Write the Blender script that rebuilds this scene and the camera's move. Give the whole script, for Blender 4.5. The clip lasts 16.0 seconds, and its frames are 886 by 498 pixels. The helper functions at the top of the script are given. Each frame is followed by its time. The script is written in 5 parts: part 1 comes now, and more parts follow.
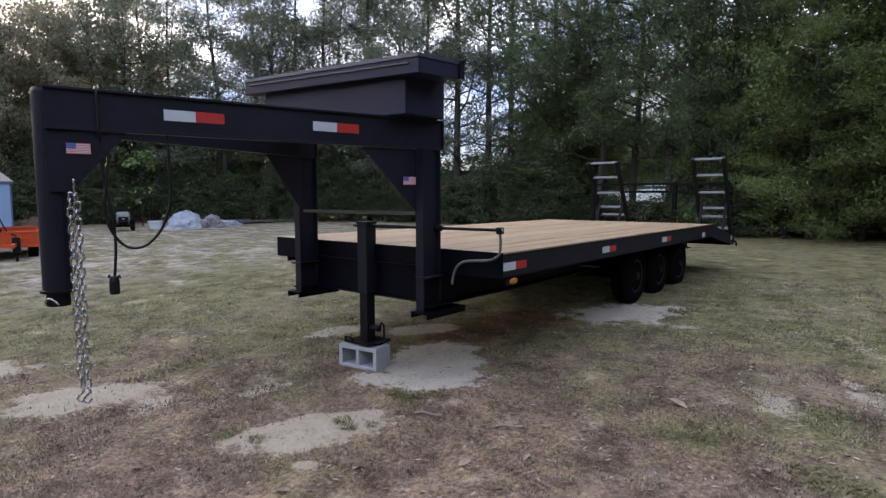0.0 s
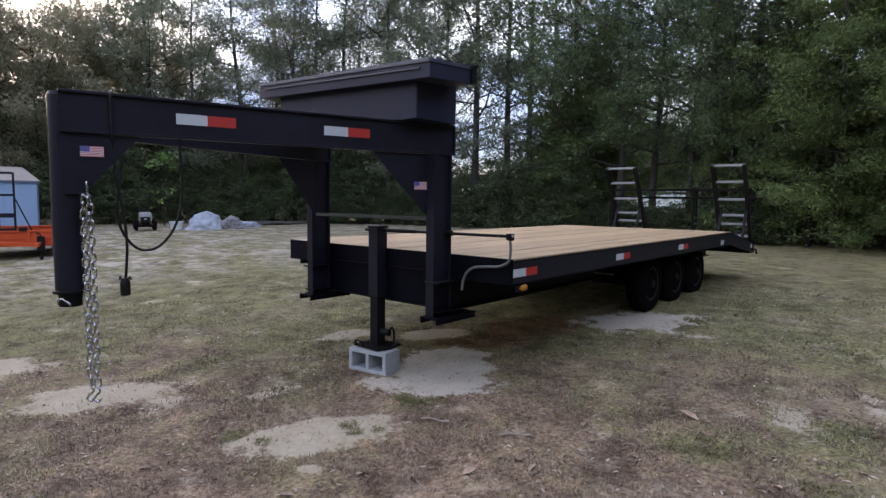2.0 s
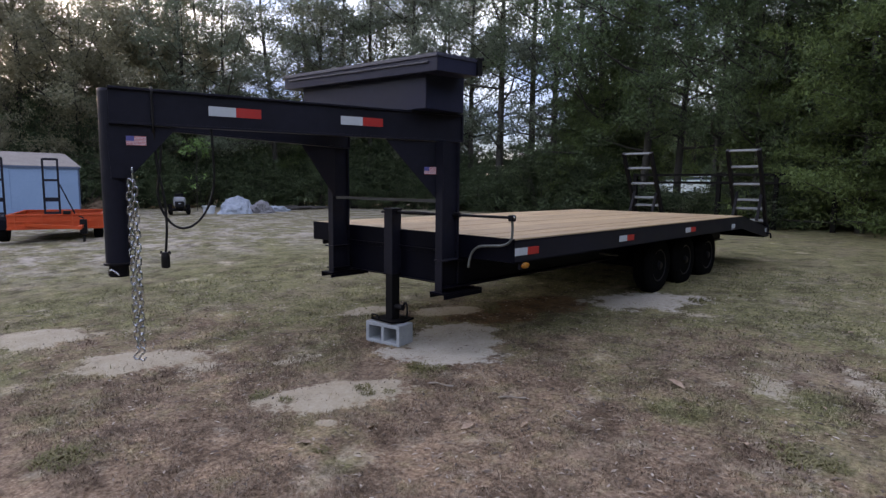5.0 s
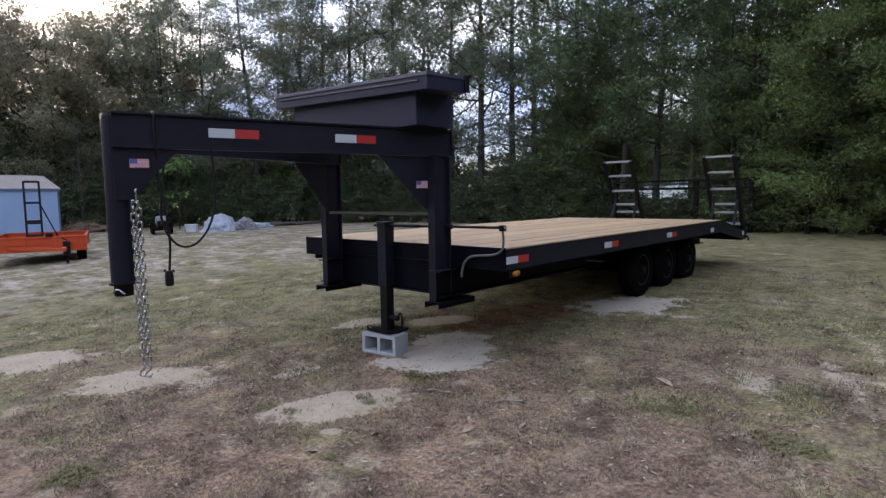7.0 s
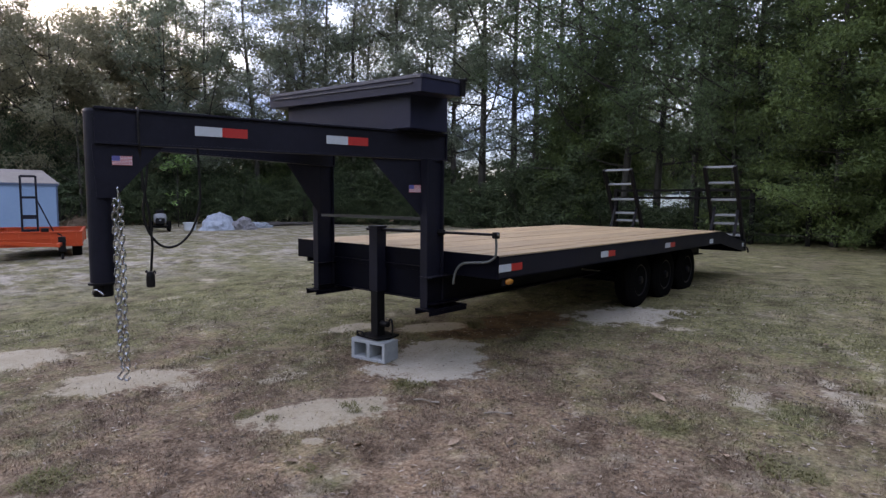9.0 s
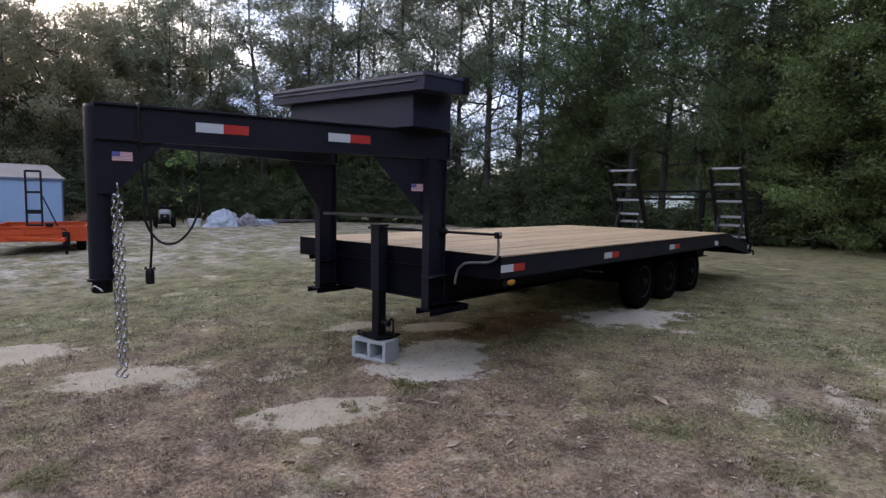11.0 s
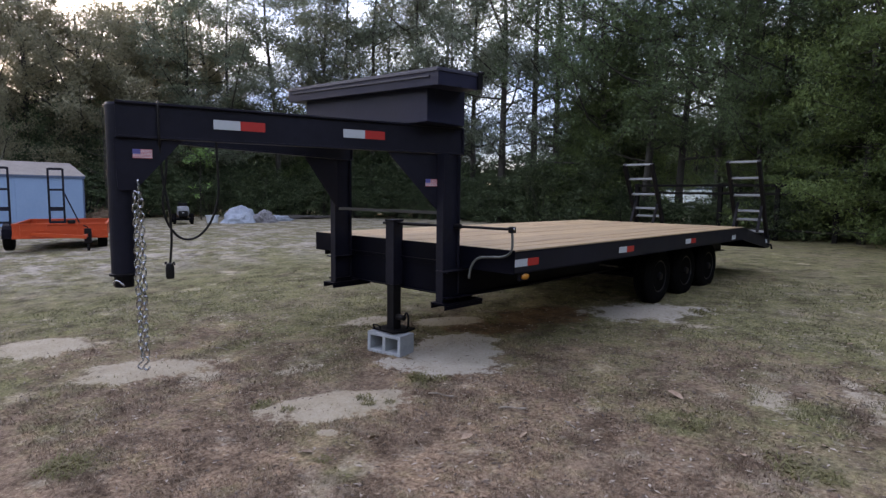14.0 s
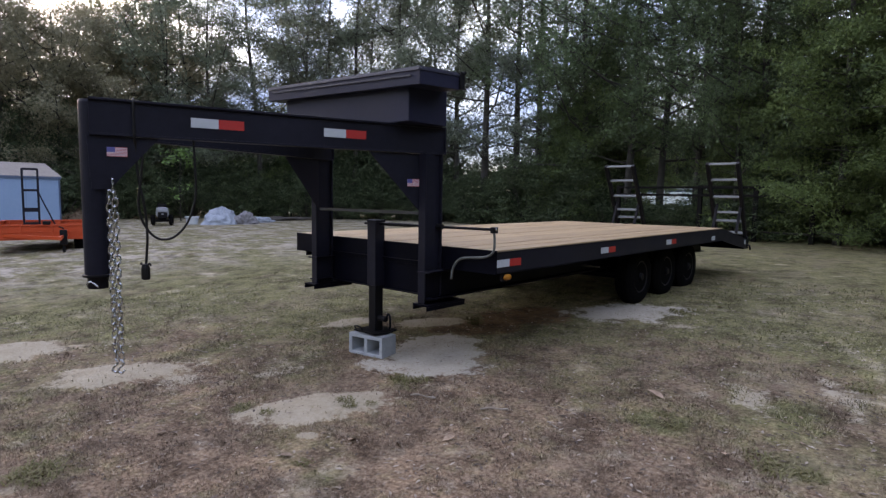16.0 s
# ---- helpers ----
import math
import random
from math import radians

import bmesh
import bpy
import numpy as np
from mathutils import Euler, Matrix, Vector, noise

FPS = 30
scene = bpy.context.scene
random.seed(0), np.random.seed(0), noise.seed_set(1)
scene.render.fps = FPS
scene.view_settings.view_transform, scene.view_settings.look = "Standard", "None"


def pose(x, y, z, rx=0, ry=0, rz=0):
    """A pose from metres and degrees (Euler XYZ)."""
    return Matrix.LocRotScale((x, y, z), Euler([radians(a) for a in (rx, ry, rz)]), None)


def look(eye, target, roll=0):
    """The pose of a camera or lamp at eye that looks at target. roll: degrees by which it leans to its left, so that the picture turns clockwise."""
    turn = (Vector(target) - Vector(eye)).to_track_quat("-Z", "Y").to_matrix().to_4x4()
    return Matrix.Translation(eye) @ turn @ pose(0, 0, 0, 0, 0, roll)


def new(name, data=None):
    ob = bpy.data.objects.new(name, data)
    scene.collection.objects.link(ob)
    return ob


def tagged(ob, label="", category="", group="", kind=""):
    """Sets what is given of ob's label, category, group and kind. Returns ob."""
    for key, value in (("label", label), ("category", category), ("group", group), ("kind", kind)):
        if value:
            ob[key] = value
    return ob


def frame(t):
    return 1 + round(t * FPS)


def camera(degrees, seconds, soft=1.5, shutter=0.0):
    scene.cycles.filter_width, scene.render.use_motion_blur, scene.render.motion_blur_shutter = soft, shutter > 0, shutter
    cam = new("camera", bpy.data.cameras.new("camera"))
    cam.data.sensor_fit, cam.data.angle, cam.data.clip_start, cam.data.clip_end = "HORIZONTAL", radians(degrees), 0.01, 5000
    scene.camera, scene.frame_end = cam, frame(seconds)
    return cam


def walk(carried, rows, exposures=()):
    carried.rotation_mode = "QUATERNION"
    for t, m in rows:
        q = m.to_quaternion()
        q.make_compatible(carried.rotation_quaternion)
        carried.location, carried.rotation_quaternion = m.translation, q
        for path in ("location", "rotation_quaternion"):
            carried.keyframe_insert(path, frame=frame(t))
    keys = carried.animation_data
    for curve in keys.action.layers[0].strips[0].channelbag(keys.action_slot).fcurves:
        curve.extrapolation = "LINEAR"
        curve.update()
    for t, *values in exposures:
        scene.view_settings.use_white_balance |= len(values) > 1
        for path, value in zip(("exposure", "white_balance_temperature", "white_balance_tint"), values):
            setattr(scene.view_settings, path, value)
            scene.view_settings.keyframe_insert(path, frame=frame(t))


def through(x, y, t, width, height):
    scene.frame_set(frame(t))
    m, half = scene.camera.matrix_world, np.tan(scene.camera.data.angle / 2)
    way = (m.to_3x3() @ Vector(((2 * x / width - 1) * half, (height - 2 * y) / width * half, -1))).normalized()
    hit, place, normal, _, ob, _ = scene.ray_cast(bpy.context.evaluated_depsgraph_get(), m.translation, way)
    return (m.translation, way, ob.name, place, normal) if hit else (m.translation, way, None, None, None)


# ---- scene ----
# ---- camera ----
cam = camera(74.8, 16.0, 1.4)
EXPOSURE, SUN_TURN = 4.18, 270
PATH = [
    (0, (-0.047, 0.052, 1.566), (-1.299, 1.601, 1.384), -0.0),
    (0.5, (-0.042, 0.04, 1.557), (-1.306, 1.58, 1.381), 0.3),
    (1, (-0.049, 0.034, 1.563), (-1.324, 1.566, 1.393), 0.8),
    (1.5, (-0.031, 0.053, 1.569), (-1.313, 1.578, 1.399), 0.8),
    (2, (-0.012, 0.104, 1.58), (-1.313, 1.613, 1.409), 0.6),
    (2.5, (0.035, 0.162, 1.59), (-1.373, 1.572, 1.42), 0.3),
    (3, (0.116, 0.265, 1.589), (-1.369, 1.595, 1.418), 0.0),
    (3.5, (0.181, 0.29, 1.582), (-1.327, 1.592, 1.408), -0.1),
    (4, (0.255, 0.188, 1.576), (-1.183, 1.567, 1.405), 0.0),
    (4.5, (0.301, 0.051, 1.57), (-1.074, 1.487, 1.347), 0.9),
    (7, (0.373, -0.224, 1.581), (-0.954, 1.261, 1.399), -0.9),
    (7.5, (0.333, -0.214, 1.584), (-0.993, 1.273, 1.407), 0.1),
    (8, (0.326, -0.112, 1.602), (-0.997, 1.373, 1.399), 0.4),
    (8.2, (0.357, -0.108, 1.596), (-0.966, 1.382, 1.416), 0.5),
    (10.5, (0.348, -0.073, 1.59), (-0.99, 1.405, 1.423), 0.5),
    (11, (0.346, -0.065, 1.595), (-0.993, 1.41, 1.421), 1.0),
    (11.5, (0.36, -0.073, 1.585), (-0.988, 1.394, 1.413), 1.1),
    (12, (0.352, -0.074, 1.589), (-1.016, 1.374, 1.414), 1.1),
    (12.5, (0.361, -0.074, 1.585), (-1.016, 1.366, 1.409), 1.0),
    (13, (0.356, -0.079, 1.591), (-1.024, 1.357, 1.411), 1.0),
    (13.5, (0.365, -0.077, 1.583), (-1.016, 1.359, 1.4), 0.9),
    (14, (0.372, -0.081, 1.591), (-1.004, 1.357, 1.401), 0.7),
    (14.5, (0.373, -0.077, 1.583), (-0.998, 1.367, 1.394), 0.7),
    (15, (0.363, -0.067, 1.587), (-0.996, 1.389, 1.401), 0.7),
    (15.5, (0.365, -0.061, 1.586), (-0.982, 1.406, 1.403), 0.7),
    (16, (0.363, -0.056, 1.578), (-0.972, 1.422, 1.395), 0.8),
]
walk(cam, [(t, look(eye, target, roll)) for t, eye, target, roll in PATH], [(t, EXPOSURE + e, 10000, 30) for t, e in ((0.0, 0.0), (3.5, 0.0), (4.1, -0.23), (4.7, -0.23), (6.8, -0.03), (8.2, -0.13), (16.0, -0.13))])

# ---- world and light ----
world = bpy.data.worlds.new("sky")
scene.world = world
world.use_nodes = True
wn = world.node_tree.nodes
sky = wn.new("ShaderNodeTexSky")
sky.sky_type = "NISHITA"
sky.sun_disc = False
sky.sun_elevation = radians(9)
sky.sun_rotation = radians(SUN_TURN)
sky.air_density, sky.dust_density, sky.ozone_density = 1.0, 0.4, 1.5
wn["Background"].inputs["Strength"].default_value = 0.15
veil = wn.new("ShaderNodeMix")
veil.data_type = "RGBA"
veil.inputs[0].default_value = 0.55
veil.inputs[7].default_value = (0.52, 0.66, 1.0, 1)
world.node_tree.links.new(sky.outputs[0], veil.inputs[6])
# thin evening clouds over the whole sky
way = wn.new("ShaderNodeTexCoord")
flat = wn.new("ShaderNodeMapping")
flat.inputs["Scale"].default_value = (1, 1, 2.6)
cloud = wn.new("ShaderNodeTexNoise")
cloud.inputs["Scale"].default_value, cloud.inputs["Detail"].default_value = 2.4, 6
tone = wn.new("ShaderNodeValToRGB")
tone.color_ramp.elements[0].position, tone.color_ramp.elements[0].color = 0.40, (0.40, 0.49, 0.66, 1)
tone.color_ramp.elements[1].position, tone.color_ramp.elements[1].color = 0.62, (1.0, 1.0, 1.0, 1)
clouded = wn.new("ShaderNodeMix")
clouded.data_type, clouded.blend_type = "RGBA", "MULTIPLY"
clouded.inputs[0].default_value = 1.0
# a blue-grey bank of far cloud lies low all round the horizon
height = wn.new("ShaderNodeSeparateXYZ")
ragged = wn.new("ShaderNodeMath")
ragged.operation = "MULTIPLY_ADD"
ragged.inputs[1].default_value = 0.3
bank = wn.new("ShaderNodeValToRGB")
bank.color_ramp.elements[0].position, bank.color_ramp.elements[0].color = 0.26, (0.19, 0.245, 0.37, 1)
bank.color_ramp.elements[1].position, bank.color_ramp.elements[1].color = 0.46, (1.0, 1.0, 1.0, 1)
banked = wn.new("ShaderNodeMix")
banked.data_type, banked.blend_type = "RGBA", "MULTIPLY"
banked.inputs[0].default_value = 1.0
for src, dst in ((way.outputs["Generated"], flat.inputs["Vector"]), (flat.outputs[0], cloud.inputs["Vector"]), (cloud.outputs["Fac"], tone.inputs["Fac"]),
                 (way.outputs["Generated"], height.inputs[0]), (cloud.outputs["Fac"], ragged.inputs[0]), (height.outputs["Z"], ragged.inputs[2]), (ragged.outputs[0], bank.inputs["Fac"]),
                 (veil.outputs[2], clouded.inputs[6]), (tone.outputs[0], clouded.inputs[7]), (clouded.outputs[2], banked.inputs[6]), (bank.outputs[0], banked.inputs[7]),
                 (banked.outputs[2], wn["Background"].inputs["Color"])):
    world.node_tree.links.new(src, dst)

sun_data = bpy.data.lights.new("sun", "SUN")
sun_data.energy, sun_data.angle, sun_data.color = 0.2, radians(12), (1.0, 0.9, 0.78)
sun = new("sun", sun_data)
sun.matrix_world = look((-20, 2, 3.0), (0, 0, 0.6))

# ---- materials ----


def mat(name, rough=0.6, metal=0.0):
    m = bpy.data.materials.new(name)
    m.use_nodes = True
    n = m.node_tree.nodes
    b = n["Principled BSDF"]
    b.inputs["Roughness"].default_value = rough
    b.inputs["Metallic"].default_value = metal
    return m, n, m.node_tree.links, b


def noise_node(n, l, vec, scale, detail=4.0, rough=0.6):
    t = n.new("ShaderNodeTexNoise")
    t.inputs["Scale"].default_value = scale
    t.inputs["Detail"].default_value = detail
    t.inputs["Roughness"].default_value = rough
    l.new(vec, t.inputs["Vector"])
    return t.outputs["Fac"]


def ramp_node(n, l, fac, stops):
    r = n.new("ShaderNodeValToRGB")
    e = r.color_ramp.elements
    while len(e) < len(stops):
        e.new(0.5)
    for k, (p, c) in enumerate(stops):
        e[k].position = p
        e[k].color = (*c, 1) if len(c) == 3 else c
    l.new(fac, r.inputs["Fac"])
    return r.outputs["Color"]


def mix_node(n, l, fac, a, b, mode="MIX"):
    x = n.new("ShaderNodeMix")
    x.data_type, x.blend_type = "RGBA", mode
    for sock, v in ((x.inputs[0], fac), (x.inputs[6], a), (x.inputs[7], b)):
        if isinstance(v, (int, float)):
            sock.default_value = v
        elif isinstance(v, tuple):
            sock.default_value = (*v, 1)
        else:
            l.new(v, sock)
    return x.outputs[2]


def math_node(n, l, op, a, b=0.0, c=0.0):
    x = n.new("ShaderNodeMath")
    x.operation = op
    for sock, v in zip(x.inputs, (a, b, c)):
        if isinstance(v, (int, float)):
            sock.default_value = v
        else:
            l.new(v, sock)
    return x.outputs[0]


def bump_node(n, l, b, height, strength, dist):
    x = n.new("ShaderNodeBump")
    x.inputs["Strength"].default_value = strength
    x.inputs["Distance"].default_value = dist
    l.new(height, x.inputs["Height"])
    l.new(x.outputs["Normal"], b.inputs["Normal"])


def plain(name, c1, c2, scale, rough=0.6, metal=0.0, bump=0.0, bscale=60.0, bdist=0.002, random_amt=0.0, spec=0.4):
    """A surface of two tones at two scales, with fine relief."""
    m, n, l, b = mat(name, rough, metal)
    vec = n.new("ShaderNodeTexCoord").outputs["Object"]
    big = noise_node(n, l, vec, scale, 5)
    fine = noise_node(n, l, vec, scale * 9, 3)
    both = math_node(n, l, "MULTIPLY_ADD", fine, 0.4, math_node(n, l, "MULTIPLY", big, 0.6))
    col = ramp_node(n, l, both, [(0.3, c1), (0.7, c2)])
    if random_amt:
        rnd = n.new("ShaderNodeObjectInfo").outputs["Random"]
        f = math_node(n, l, "MULTIPLY_ADD", rnd, random_amt, 1 - random_amt / 2)
        hsv = n.new("ShaderNodeHueSaturation")
        l.new(f, hsv.inputs["Value"])
        l.new(col, hsv.inputs["Color"])
        col = hsv.outputs["Color"]
    l.new(col, b.inputs["Base Color"])
    b.inputs["Specular IOR Level"].default_value = spec
    rr = math_node(n, l, "MULTIPLY_ADD", big, 0.25, rough - 0.12)
    l.new(rr, b.inputs["Roughness"])
    if bump:
        bump_node(n, l, b, noise_node(n, l, vec, bscale, 3), bump, bdist)
    return m


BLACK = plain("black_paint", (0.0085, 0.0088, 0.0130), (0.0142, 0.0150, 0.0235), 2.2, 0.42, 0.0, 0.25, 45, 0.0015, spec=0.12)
# Same black with under-deck shade in its colour; the small fenders use it too.
SHADED_BLACK = plain("shaded_dull_black", (0.0022, 0.0024, 0.0044), (0.0042, 0.0047, 0.0095), 2.2, 0.42, 0.0, 0.25, 45, 0.0015, spec=0.05)
BOX_BLACK = plain("satin_black_paint", (0.0125, 0.0145, 0.029), (0.018, 0.0208, 0.0415), 3, 0.5, 0.0, 0.25, 45, 0.0015, spec=0.16)
# Scuffed black, darkened so that the ramp frames show no sky sheen.
DARK_SCUFF = plain("darkened_scuffed_black", (0.0035, 0.0035, 0.0042), (0.0095, 0.0095, 0.011), 5, 0.5, 0.0, 0.3, 60, 0.0015, spec=0.12)
RUNG = plain("scuffed_rung_paint", (0.055, 0.062, 0.057), (0.14, 0.153, 0.138), 9, 0.5, 0.1, 0.2, 60, 0.001)
RUBBER = plain("tyre_rubber", (0.0028, 0.0028, 0.0029), (0.0062, 0.0061, 0.006), 6, 0.9, 0, 0.3, 80, 0.002, spec=0.03)
RIM = plain("rim_paint", (0.007, 0.007, 0.008), (0.014, 0.014, 0.015), 7, 0.45, 0.0, 0.1, spec=0.3)
GALV = plain("galvanised_steel", (0.328, 0.351, 0.374), (0.53, 0.554, 0.569), 18, 0.26, 1.0, 0.2, 90, 0.0008)
# Lid cap and bead paint, lightened and blued for the sky's grazing highlight.
SKYLIT_LID = plain("skylit_black_cap", (0.022, 0.025, 0.042), (0.036, 0.040, 0.064), 6, 0.42, 0, 0.25, 50, 0.0015, spec=0.45)
STEEL = plain("bare_steel", (0.234, 0.242, 0.25), (0.39, 0.39, 0.39), 20, 0.4, 0.9)
WHITE_TAPE = plain("white_reflective", (0.374, 0.429, 0.445), (0.437, 0.484, 0.499), 40, 0.4)
RED_TAPE = plain("red_reflective", (0.406, 0.0218, 0.0203), (0.468, 0.0312, 0.0234), 40, 0.4)
STICKER = plain("white_sticker", (0.562, 0.53, 0.562), (0.624, 0.593, 0.608), 50, 0.5)
STICKER_BLUE = plain("blue_sticker", (0.0702, 0.078, 0.234), (0.0936, 0.101, 0.281), 50, 0.5)
STICKER_RED = plain("red_sticker", (0.468, 0.125, 0.133), (0.53, 0.156, 0.156), 50, 0.5)
AMBER = plain("amber_lens", (0.39, 0.133, 0.0156), (0.484, 0.187, 0.0312), 90, 0.25)
RED_LENS = plain("red_lens", (0.273, 0.0156, 0.0156), (0.351, 0.0234, 0.0234), 60, 0.25)
CONCRETE = plain("concrete", (0.262, 0.296, 0.306), (0.385, 0.423, 0.432), 11, 0.9, 0, 0.6, 110, 0.003)
# Cross bar black made lighter; the sky's reflection on it is in the colour.
SKYLIT_BLACK = plain("skylit_black_paint", (0.018, 0.019, 0.018), (0.045, 0.047, 0.044), 6, 0.45, 0, 0.2, 60, 0.001, spec=0.4)
CABLE = plain("cable_jacket", (0.004, 0.004, 0.004), (0.008, 0.008, 0.008), 20, 0.45, spec=0.25)
ORANGE = plain("orange_paint", (0.452, 0.0468, 0.0109), (0.562, 0.0663, 0.014), 3, 0.45, 0, 0.1)
SHED_WALL = plain("blue_painted_siding", (0.142, 0.255, 0.385), (0.172, 0.292, 0.425), 1.2, 0.7)
SHED_ROOF = plain("weathered_roof", (0.187, 0.164, 0.144), (0.296, 0.265, 0.238), 2.4, 0.8, 0, 0.3, 20, 0.01)
SHED_TRIM = plain("dark_blue_trim", (0.039, 0.0702, 0.125), (0.0624, 0.101, 0.156), 4, 0.6)
SHED_DOOR = plain("pale_door_paint", (0.328, 0.367, 0.39), (0.39, 0.429, 0.452), 3, 0.6)
HOOD_GREY = plain("mower_hood_plastic", (0.13, 0.14, 0.155), (0.22, 0.235, 0.25), 6, 0.4)
WHITE_PLASTIC = plain("white_plastic", (0.429, 0.484, 0.515), (0.53, 0.577, 0.601), 6, 0.4)
GREY_PLASTIC = plain("grey_plastic", (0.195, 0.211, 0.234), (0.281, 0.296, 0.312), 6, 0.4)
RUBBLE_MAT = plain("pale_rubble", (0.19, 0.232, 0.275), (0.35, 0.41, 0.465), 3.5, 0.9, 0, 0.8, 14, 0.03)
GREY_RUBBLE = plain("grey_rubble", (0.125, 0.125, 0.133), (0.234, 0.234, 0.242), 3.5, 0.9, 0, 0.8, 14, 0.03)
LOG = plain("grey_log_bark", (0.026, 0.024, 0.022), (0.088, 0.08, 0.074), 4, 0.9, 0, 0.6, 20, 0.01)
TWIG = plain("dry_brush", (0.0936, 0.0585, 0.0359), (0.195, 0.133, 0.0858), 5, 0.9, 0, 0.8, 25, 0.02)
FENCE = plain("dark_fence_timber", (0.005, 0.005, 0.005), (0.014, 0.013, 0.012), 3, 0.9, 0, 0.3, 30, 0.004, spec=0.05)
CAR_WHITE = plain("white_car_paint", (0.60, 0.73, 0.73), (0.68, 0.80, 0.80), 2, 0.3)
CAR_GLASS = plain("dark_car_glass", (0.03, 0.05, 0.09), (0.05, 0.08, 0.13), 2, 0.1)
MAROON = plain("maroon_cover", (0.0624, 0.0117, 0.014), (0.117, 0.0234, 0.0234), 3, 0.6)


def wood_mat():
    m, n, l, b = mat("pine_plank", 0.62)
    geo = n.new("ShaderNodeTexCoord").outputs["Object"]
    info = n.new("ShaderNodeObjectInfo")
    off = n.new("ShaderNodeVectorMath")
    off.operation = "SCALE"
    comb = n.new("ShaderNodeCombineXYZ")
    for k in range(3):
        l.new(info.outputs["Random"], comb.inputs[k])
    l.new(comb.outputs[0], off.inputs[0])
    off.inputs["Scale"].default_value = 37.0
    add = n.new("ShaderNodeVectorMath")
    l.new(geo, add.inputs[0])
    l.new(off.outputs[0], add.inputs[1])
    mp = n.new("ShaderNodeMapping")
    mp.inputs["Scale"].default_value = (22, 0.7, 22)
    l.new(add.outputs[0], mp.inputs["Vector"])
    grain = noise_node(n, l, mp.outputs[0], 3.0, 6, 0.65)
    blot = noise_node(n, l, add.outputs[0], 1.3, 4)
    col = ramp_node(n, l, grain, [(0.25, (0.226, 0.117, 0.0468)), (0.45, (0.382, 0.238, 0.111)), (0.6, (0.452, 0.3, 0.152)), (0.8, (0.499, 0.351, 0.191))])
    mp2 = n.new("ShaderNodeMapping")
    mp2.inputs["Scale"].default_value = (9, 0.55, 9)
    l.new(add.outputs[0], mp2.inputs["Vector"])
    streak = ramp_node(n, l, noise_node(n, l, mp2.outputs[0], 2.0, 3, 0.5), [(0.32, (0.5, 0.38, 0.28)), (0.43, (1, 1, 1))])
    col = mix_node(n, l, 1.0, col, streak, "MULTIPLY")
    col = mix_node(n, l, math_node(n, l, "MULTIPLY", blot, 0.32), col, (0.41, 0.33, 0.235))
    hsv = n.new("ShaderNodeHueSaturation")
    l.new(math_node(n, l, "MULTIPLY_ADD", info.outputs["Random"], 0.32, 0.82), hsv.inputs["Value"])
    l.new(col, hsv.inputs["Color"])
    l.new(hsv.outputs[0], b.inputs["Base Color"])
    bump_node(n, l, b, grain, 0.35, 0.002)
    return m


WOOD = wood_mat()


def leaf_mat(name, dark, mid, light, through=0.3):
    """Leaves: colour varies leaf by leaf and over the crown, and some light passes through."""
    m, n, l, b = mat(name, 0.55)
    b.inputs["Specular IOR Level"].default_value = 0.2
    rnd = n.new("ShaderNodeNewGeometry").outputs["Random Per Island"]
    vec = n.new("ShaderNodeTexCoord").outputs["Object"]
    big = noise_node(n, l, vec, 0.55, 4)
    obj = n.new("ShaderNodeObjectInfo").outputs["Random"]
    s = math_node(n, l, "MULTIPLY_ADD", rnd, 0.34, math_node(n, l, "MULTIPLY_ADD", big, 0.8, math_node(n, l, "MULTIPLY_ADD", obj, 0.22, -0.16)))
    col = ramp_node(n, l, s, [(0.2, dark), (0.5, mid), (0.85, light)])
    l.new(col, b.inputs["Base Color"])
    tr = n.new("ShaderNodeBsdfTranslucent")
    l.new(col, tr.inputs["Color"])
    mx = n.new("ShaderNodeMixShader")
    mx.inputs[0].default_value = through
    l.new(b.outputs[0], mx.inputs[1])
    l.new(tr.outputs[0], mx.inputs[2])
    l.new(mx.outputs[0], n["Material Output"].inputs["Surface"])
    return m


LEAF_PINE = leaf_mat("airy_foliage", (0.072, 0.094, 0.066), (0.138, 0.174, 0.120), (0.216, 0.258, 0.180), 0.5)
LEAF_OAK = leaf_mat("oak_leaves", (0.036, 0.060, 0.031), (0.072, 0.116, 0.058), (0.130, 0.200, 0.098), 0.3)
LEAF_CEDAR = leaf_mat("cedar_foliage", (0.033, 0.056, 0.022), (0.082, 0.128, 0.047), (0.155, 0.229, 0.083), 0.4)
LEAF_BUSH = leaf_mat("shrub_leaves", (0.029, 0.046, 0.026), (0.060, 0.094, 0.049), (0.118, 0.172, 0.086), 0.35)
LEAF_BRIGHT = leaf_mat("young_leaves", (0.08, 0.16, 0.05), (0.16, 0.30, 0.10), (0.26, 0.44, 0.15), 0.4)
# Oak leaves paled: the evening glow and haze are in their colour.
LEAF_HAZED = leaf_mat("hazed_oak_leaves", (0.135, 0.130, 0.086), (0.228, 0.222, 0.146), (0.325, 0.317, 0.212), 0.5)
BARK = plain("bark", (0.019, 0.019, 0.016), (0.054, 0.050, 0.043), 3, 0.9, 0, 0.8, 16, 0.02)

# ellipses of bare sand: centre x, y, half length, half width, turn in degrees
SAND = [(-4.78, 1.65, 0.62, 0.34, 55), (-2.90, 2.27, 0.60, 0.30, 56), (-4.62, 3.94, 0.34, 0.2, 60), (-3.88, 4.46, 0.42, 0.2, 55), (-6.42, 1.24, 0.48, 0.38, 45), (-2.57, 1.97, 0.09, 0.06, 20)]
